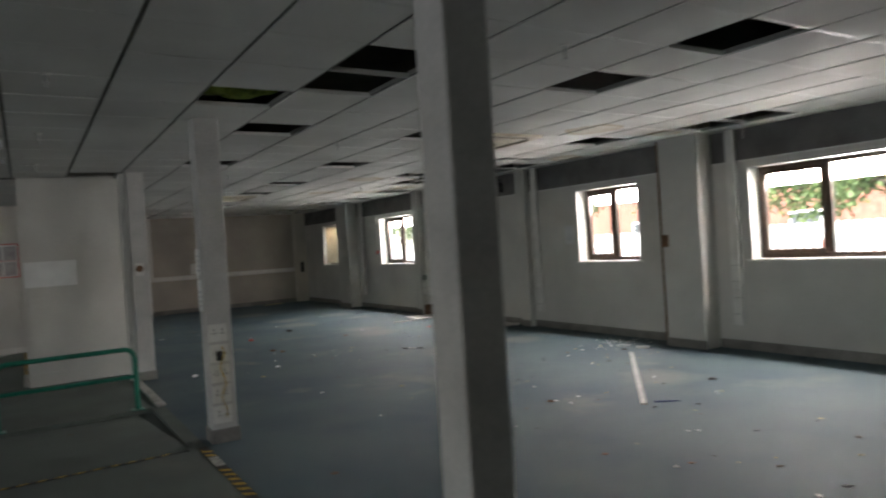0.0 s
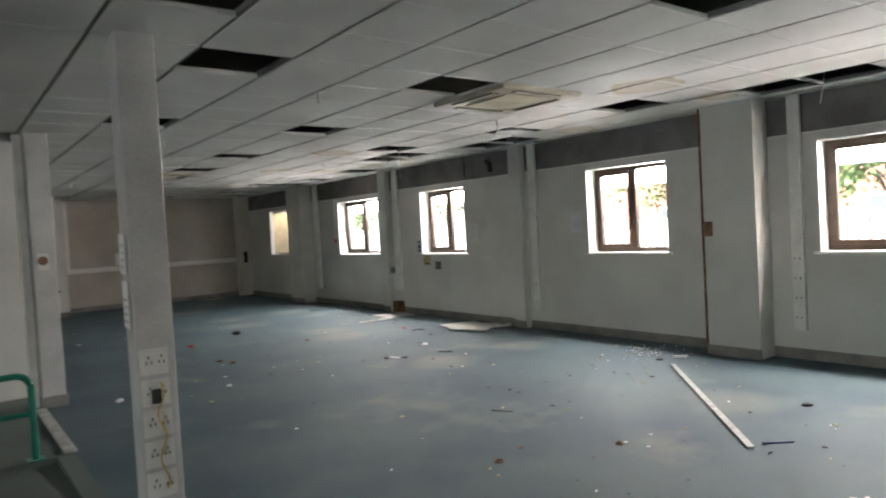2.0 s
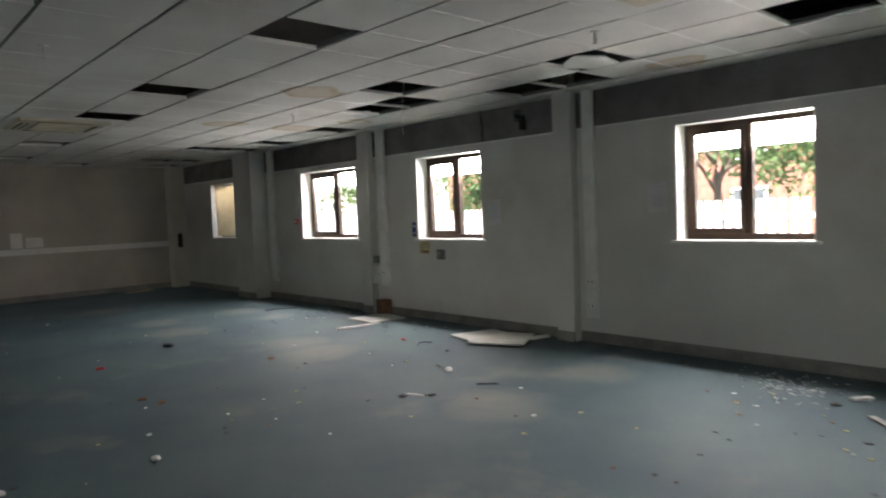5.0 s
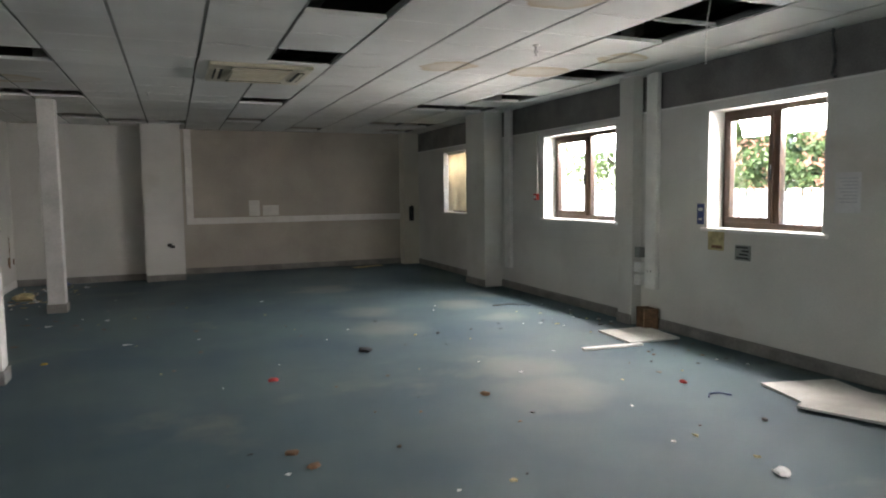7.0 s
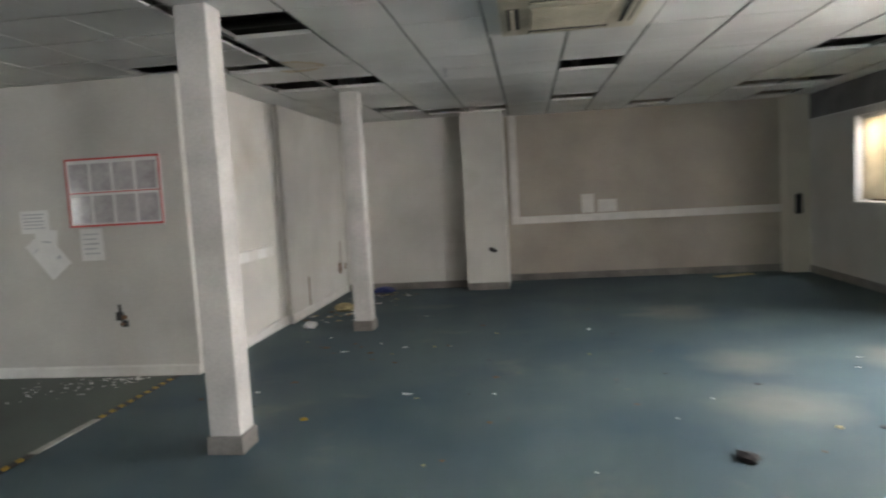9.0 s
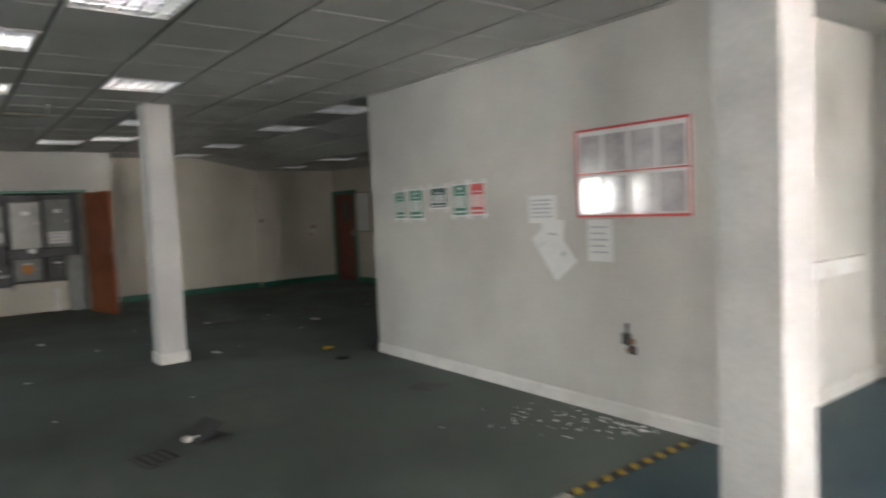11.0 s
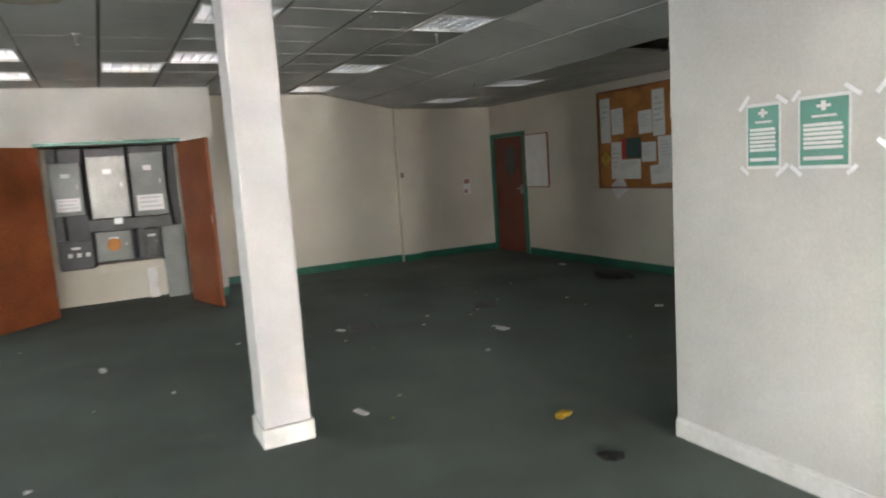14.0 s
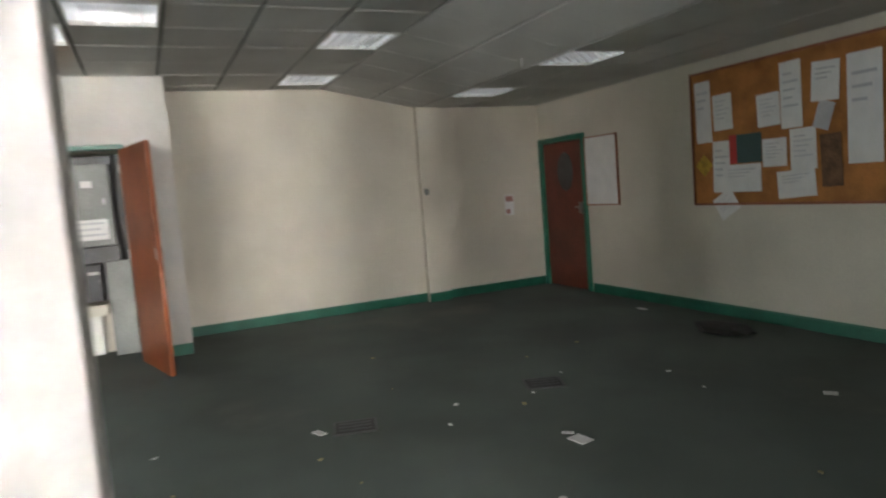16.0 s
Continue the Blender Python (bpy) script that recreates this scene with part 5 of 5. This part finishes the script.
part("door_handle", boxes(((0.36, -0.035, 0.98), (0.40, 0.01, 1.12)), ((0.28, -0.04, 1.05), (0.40, -0.028, 1.07)), bevel=0.004), M["metal"], leaf, "metal lever handle")
structure("door_backing", boxes(((-9.7, 19.15, 0), (-8.3, 19.19, 2.2))), M["wall"], "plain wall behind the door")

wb = thing("whiteboard", "blank whiteboard in a thin wooden frame", "whiteboard", pose(-8.47, DY, 1.095))
part("board", boxes(((0, -0.018, 0), (0.58, -0.001, 0.80))), M["paper"], wb)
part("frame", boxes(((-0.015, -0.024, -0.015), (0.595, -0.001, 0.0)), ((-0.015, -0.024, 0.80), (0.595, -0.001, 0.815)), ((-0.015, -0.024, 0.0), (0.0, -0.001, 0.80)), ((0.58, -0.024, 0.0), (0.595, -0.001, 0.80))), M["wood"], wb)

PX0, PX1, PZ0, PZ1 = -6.70, -4.70, 1.085, 2.32
pin = thing("pinboard", "large orange cork pinboard with a wooden frame", "pinboard", pose(PX0, DY, PZ0))
W, H2 = PX1 - PX0, PZ1 - PZ0
part("cork", boxes(((0, -0.016, 0), (W, -0.001, H2))), M["cork"], pin)
part("frame", boxes(((-0.02, -0.026, -0.02), (W + 0.02, -0.001, 0)), ((-0.02, -0.026, H2), (W + 0.02, -0.001, H2 + 0.02)), ((-0.02, -0.026, 0), (0, -0.001, H2)), ((W, -0.026, 0), (W + 0.02, -0.001, H2))), M["wood"], pin)
SHEETS = [(0.04, 0.58, 0.19, 0.58, 1, "paper"), (0.26, 0.68, 0.22, 0.33, 2, "paper"), (0.24, 0.10, 0.20, 0.48, -1, "paper"), (0.36, 0.10, 0.42, 0.25, 0, "paper"), (0.75, 0.66, 0.23, 0.28, 2, "paper"), (0.99, 0.62, 0.20, 0.55, 1, "paper"), (1.28, 0.80, 0.24, 0.31, -3, "paper"), (0.80, 0.31, 0.24, 0.24, 0, "paper"), (1.07, 0.27, 0.24, 0.34, 1, "paper"), (0.94, 0.04, 0.36, 0.23, 4, "paper"), (0.52, 0.36, 0.27, 0.26, 0, "posterdk"), (0.44, 0.36, 0.08, 0.26, 0, "red"), (0.05, 0.29, 0.15, 0.15, 45, "yellow"), (1.31, 0.58, 0.14, 0.22, -18, "ink"), (1.35, 0.12, 0.18, 0.42, 2, "rust"), (1.58, 0.29, 0.27, 0.83, 0, "paper"), (0.25, -0.12, 0.25, 0.22, 32, "paper")]
for k, (x, z, w, h, a, mat) in enumerate(SHEETS):
    y = -0.0175 - 0.0022 * (k % 4)
    s = thing("pinned_sheet", {"paper": "white printed sheet pinned to the cork board", "red": "red card pinned to the cork board", "posterdk": "dark photo leaflet pinned to the board", "yellow": "yellow diamond card pinned to the board", "ink": "grey leaflet pinned askew to the board", "rust": "brown picture leaflet pinned to the board"}[mat], "pinned paper", pose(PX0 + x + w / 2, DY + y, PZ0 + z + h / 2, 0, -a, 0), "sheets on the pinboard")
    part("sheet", boxes(((-w / 2, -0.002, -h / 2), (w / 2, 0.0, h / 2))), M[mat], s)
    if mat == "paper":
        part("print", boxes(*[((-w * 0.36, -0.0032, h * (0.30 - 0.12 * i)), (w * (0.36 - 0.14 * ((i + k) % 3)), -0.0021, h * (0.33 - 0.12 * i))) for i in range(5 if k % 3 else 3)]), M["ink"], s)
ex = thing("fire_sign", "small red and white fire notice on the wall", "sign", pose(-9.54, 18.42, 0.98))
part("plate", boxes(((0.001, -0.07, 0.02), (0.005, 0.07, 0.29))), M["paper"], ex)
part("red_field", boxes(((0.005, -0.055, 0.20), (0.007, 0.055, 0.275)), ((0.005, -0.055, 0.04), (0.007, 0.01, 0.10))), M["fadedred"], ex)
single("bell", boxes(((-9.45, 17.16, 1.36), (-9.425, 17.22, 1.44)), bevel=0.01), M["grey"], "small grey device on the cream pier", "device")

# ---- outdoors ----
structure("ground", boxes(((9.53, -300, -0.5), (400, 400, -0.15)), ((-300, -300, -0.5), (9.53, -3.21, -0.15)), ((-300, -3.21, -0.5), (-9.86, 400, -0.15))), M["asphalt"], "pale tarmac yard outside", "ground")
FX = 16.0
fence = thing("picket_fence", "white painted picket fence across the yard", "fence", pose(FX, 0, -0.15))
picket = mesh_of("picket", prism(bmesh.new(), [(-0.012, -0.06), (0.012, -0.06), (0.012, 0.06), (-0.012, 0.06)], 0.12, 1.62), M["fence"])
for k in range(170):
    p = new("picket", picket)
    p.parent = fence
    p.matrix_basis = pose(0, 2 + 0.20 * k, 0)
for z in (0.45, 1.25):
    part("rail", boxes(((0.012, 1.8, z), (0.06, 36.2, z + 0.10)), bevel=0.004), M["fence"], fence)
for k in range(14):
    part("post", boxes(((0.06, 2 + 2.6 * k, 0), (0.16, 2.1 + 2.6 * k, 1.55)), bevel=0.006), M["fence"], fence)


def tree(x, y, h, r, seed, mat):
    rnd = random.Random(seed)
    ob = thing("tree", "leafy green tree beyond the white fence", "tree", pose(x, y, -0.15), "trees beyond the fence")
    wood = tube(bmesh.new(), [(0.05 * math.sin(k), 0.05 * math.cos(k * 1.3), h * 0.6 * k / 6) for k in range(7)], 0.16, 9)
    for v in wood.verts:
        f = 1 - 0.6 * v.co.z / (h * 0.6)
        v.co.x *= f
        v.co.y *= f
    for k in range(7):
        a, z = rnd.random() * 6.28, h * rnd.uniform(0.25, 0.55)
        tube(wood, [(0, 0, z), (0.3 * r * math.cos(a), 0.3 * r * math.sin(a), z + 0.12 * h), (0.7 * r * math.cos(a), 0.7 * r * math.sin(a), z + 0.22 * h)], 0.045, 6)
    part("trunk", wood, M["bark"], ob)
    verts, faces = [], []
    clumps = []
    for k in range(46):
        a, b, d = rnd.random() * 6.28, rnd.uniform(-0.6, 1.0), rnd.random() ** 0.4
        clumps.append((Vector((r * d * math.cos(a) * math.cos(b), r * d * math.sin(a) * math.cos(b), h * 0.58 + 0.42 * h * d * math.sin(b))), r * rnd.uniform(0.16, 0.30)))
    for c, s in clumps:
        for k in range(70):
            p = c + Vector((rnd.gauss(0, s * 0.5), rnd.gauss(0, s * 0.5), rnd.gauss(0, s * 0.4)))
            u = Vector((rnd.gauss(0, 1), rnd.gauss(0, 1), rnd.gauss(0, 1))).normalized() * 0.10
            w = u.cross(Vector((rnd.gauss(0, 1), rnd.gauss(0, 1), rnd.gauss(0, 1)))).normalized() * 0.06
            n0 = len(verts)
            verts += [p - u, p + w, p + u, p - w]
            faces.append((n0, n0 + 1, n0 + 2, n0 + 3))
    me = bpy.data.meshes.new("crown")
    me.from_pydata(verts, [], faces)
    me.materials.append(M[mat])
    crown = new("crown", me)
    crown.parent = ob
    return ob


for k, (x, y, h, r, mat) in enumerate(((19.5, 8.5, 5.0, 2.4, "leaf"), (20.5, 13.5, 5.5, 2.8, "leaf"), (22.0, 23.0, 4.2, 1.7, "leaf2"), (20.0, 27.0, 5.4, 2.6, "leaf"), (19.0, 34.0, 5.0, 2.4, "leaf"))):
    tree(x, y, h, r, 20 + k, mat)
house = thing("brick_house", "far red brick house beyond the fence", "house", pose(30, 18, -0.15))
part("wall", boxes(((0, -8, 0), (9, 16, 5.2))), M["brick"], house)
part("roof", prism(bmesh.new(), [(-0.4, -8.4), (9.4, -8.4), (9.4, 16.4), (-0.4, 16.4)], 5.2, 5.5), M["darkgrey"], house)
for k in range(5):
    for z in (0.9, 3.2):
        w = part("window", boxes(((-0.06, -6.5 + 4.4 * k, z), (-0.001, -5.1 + 4.4 * k, z + 1.2)), bevel=0.01), M["fence"], house)
        part("pane", boxes(((-0.075, -6.4 + 4.4 * k, z + 0.1), (-0.062, -5.2 + 4.4 * k, z + 1.1))), M["darkgrey"], w)
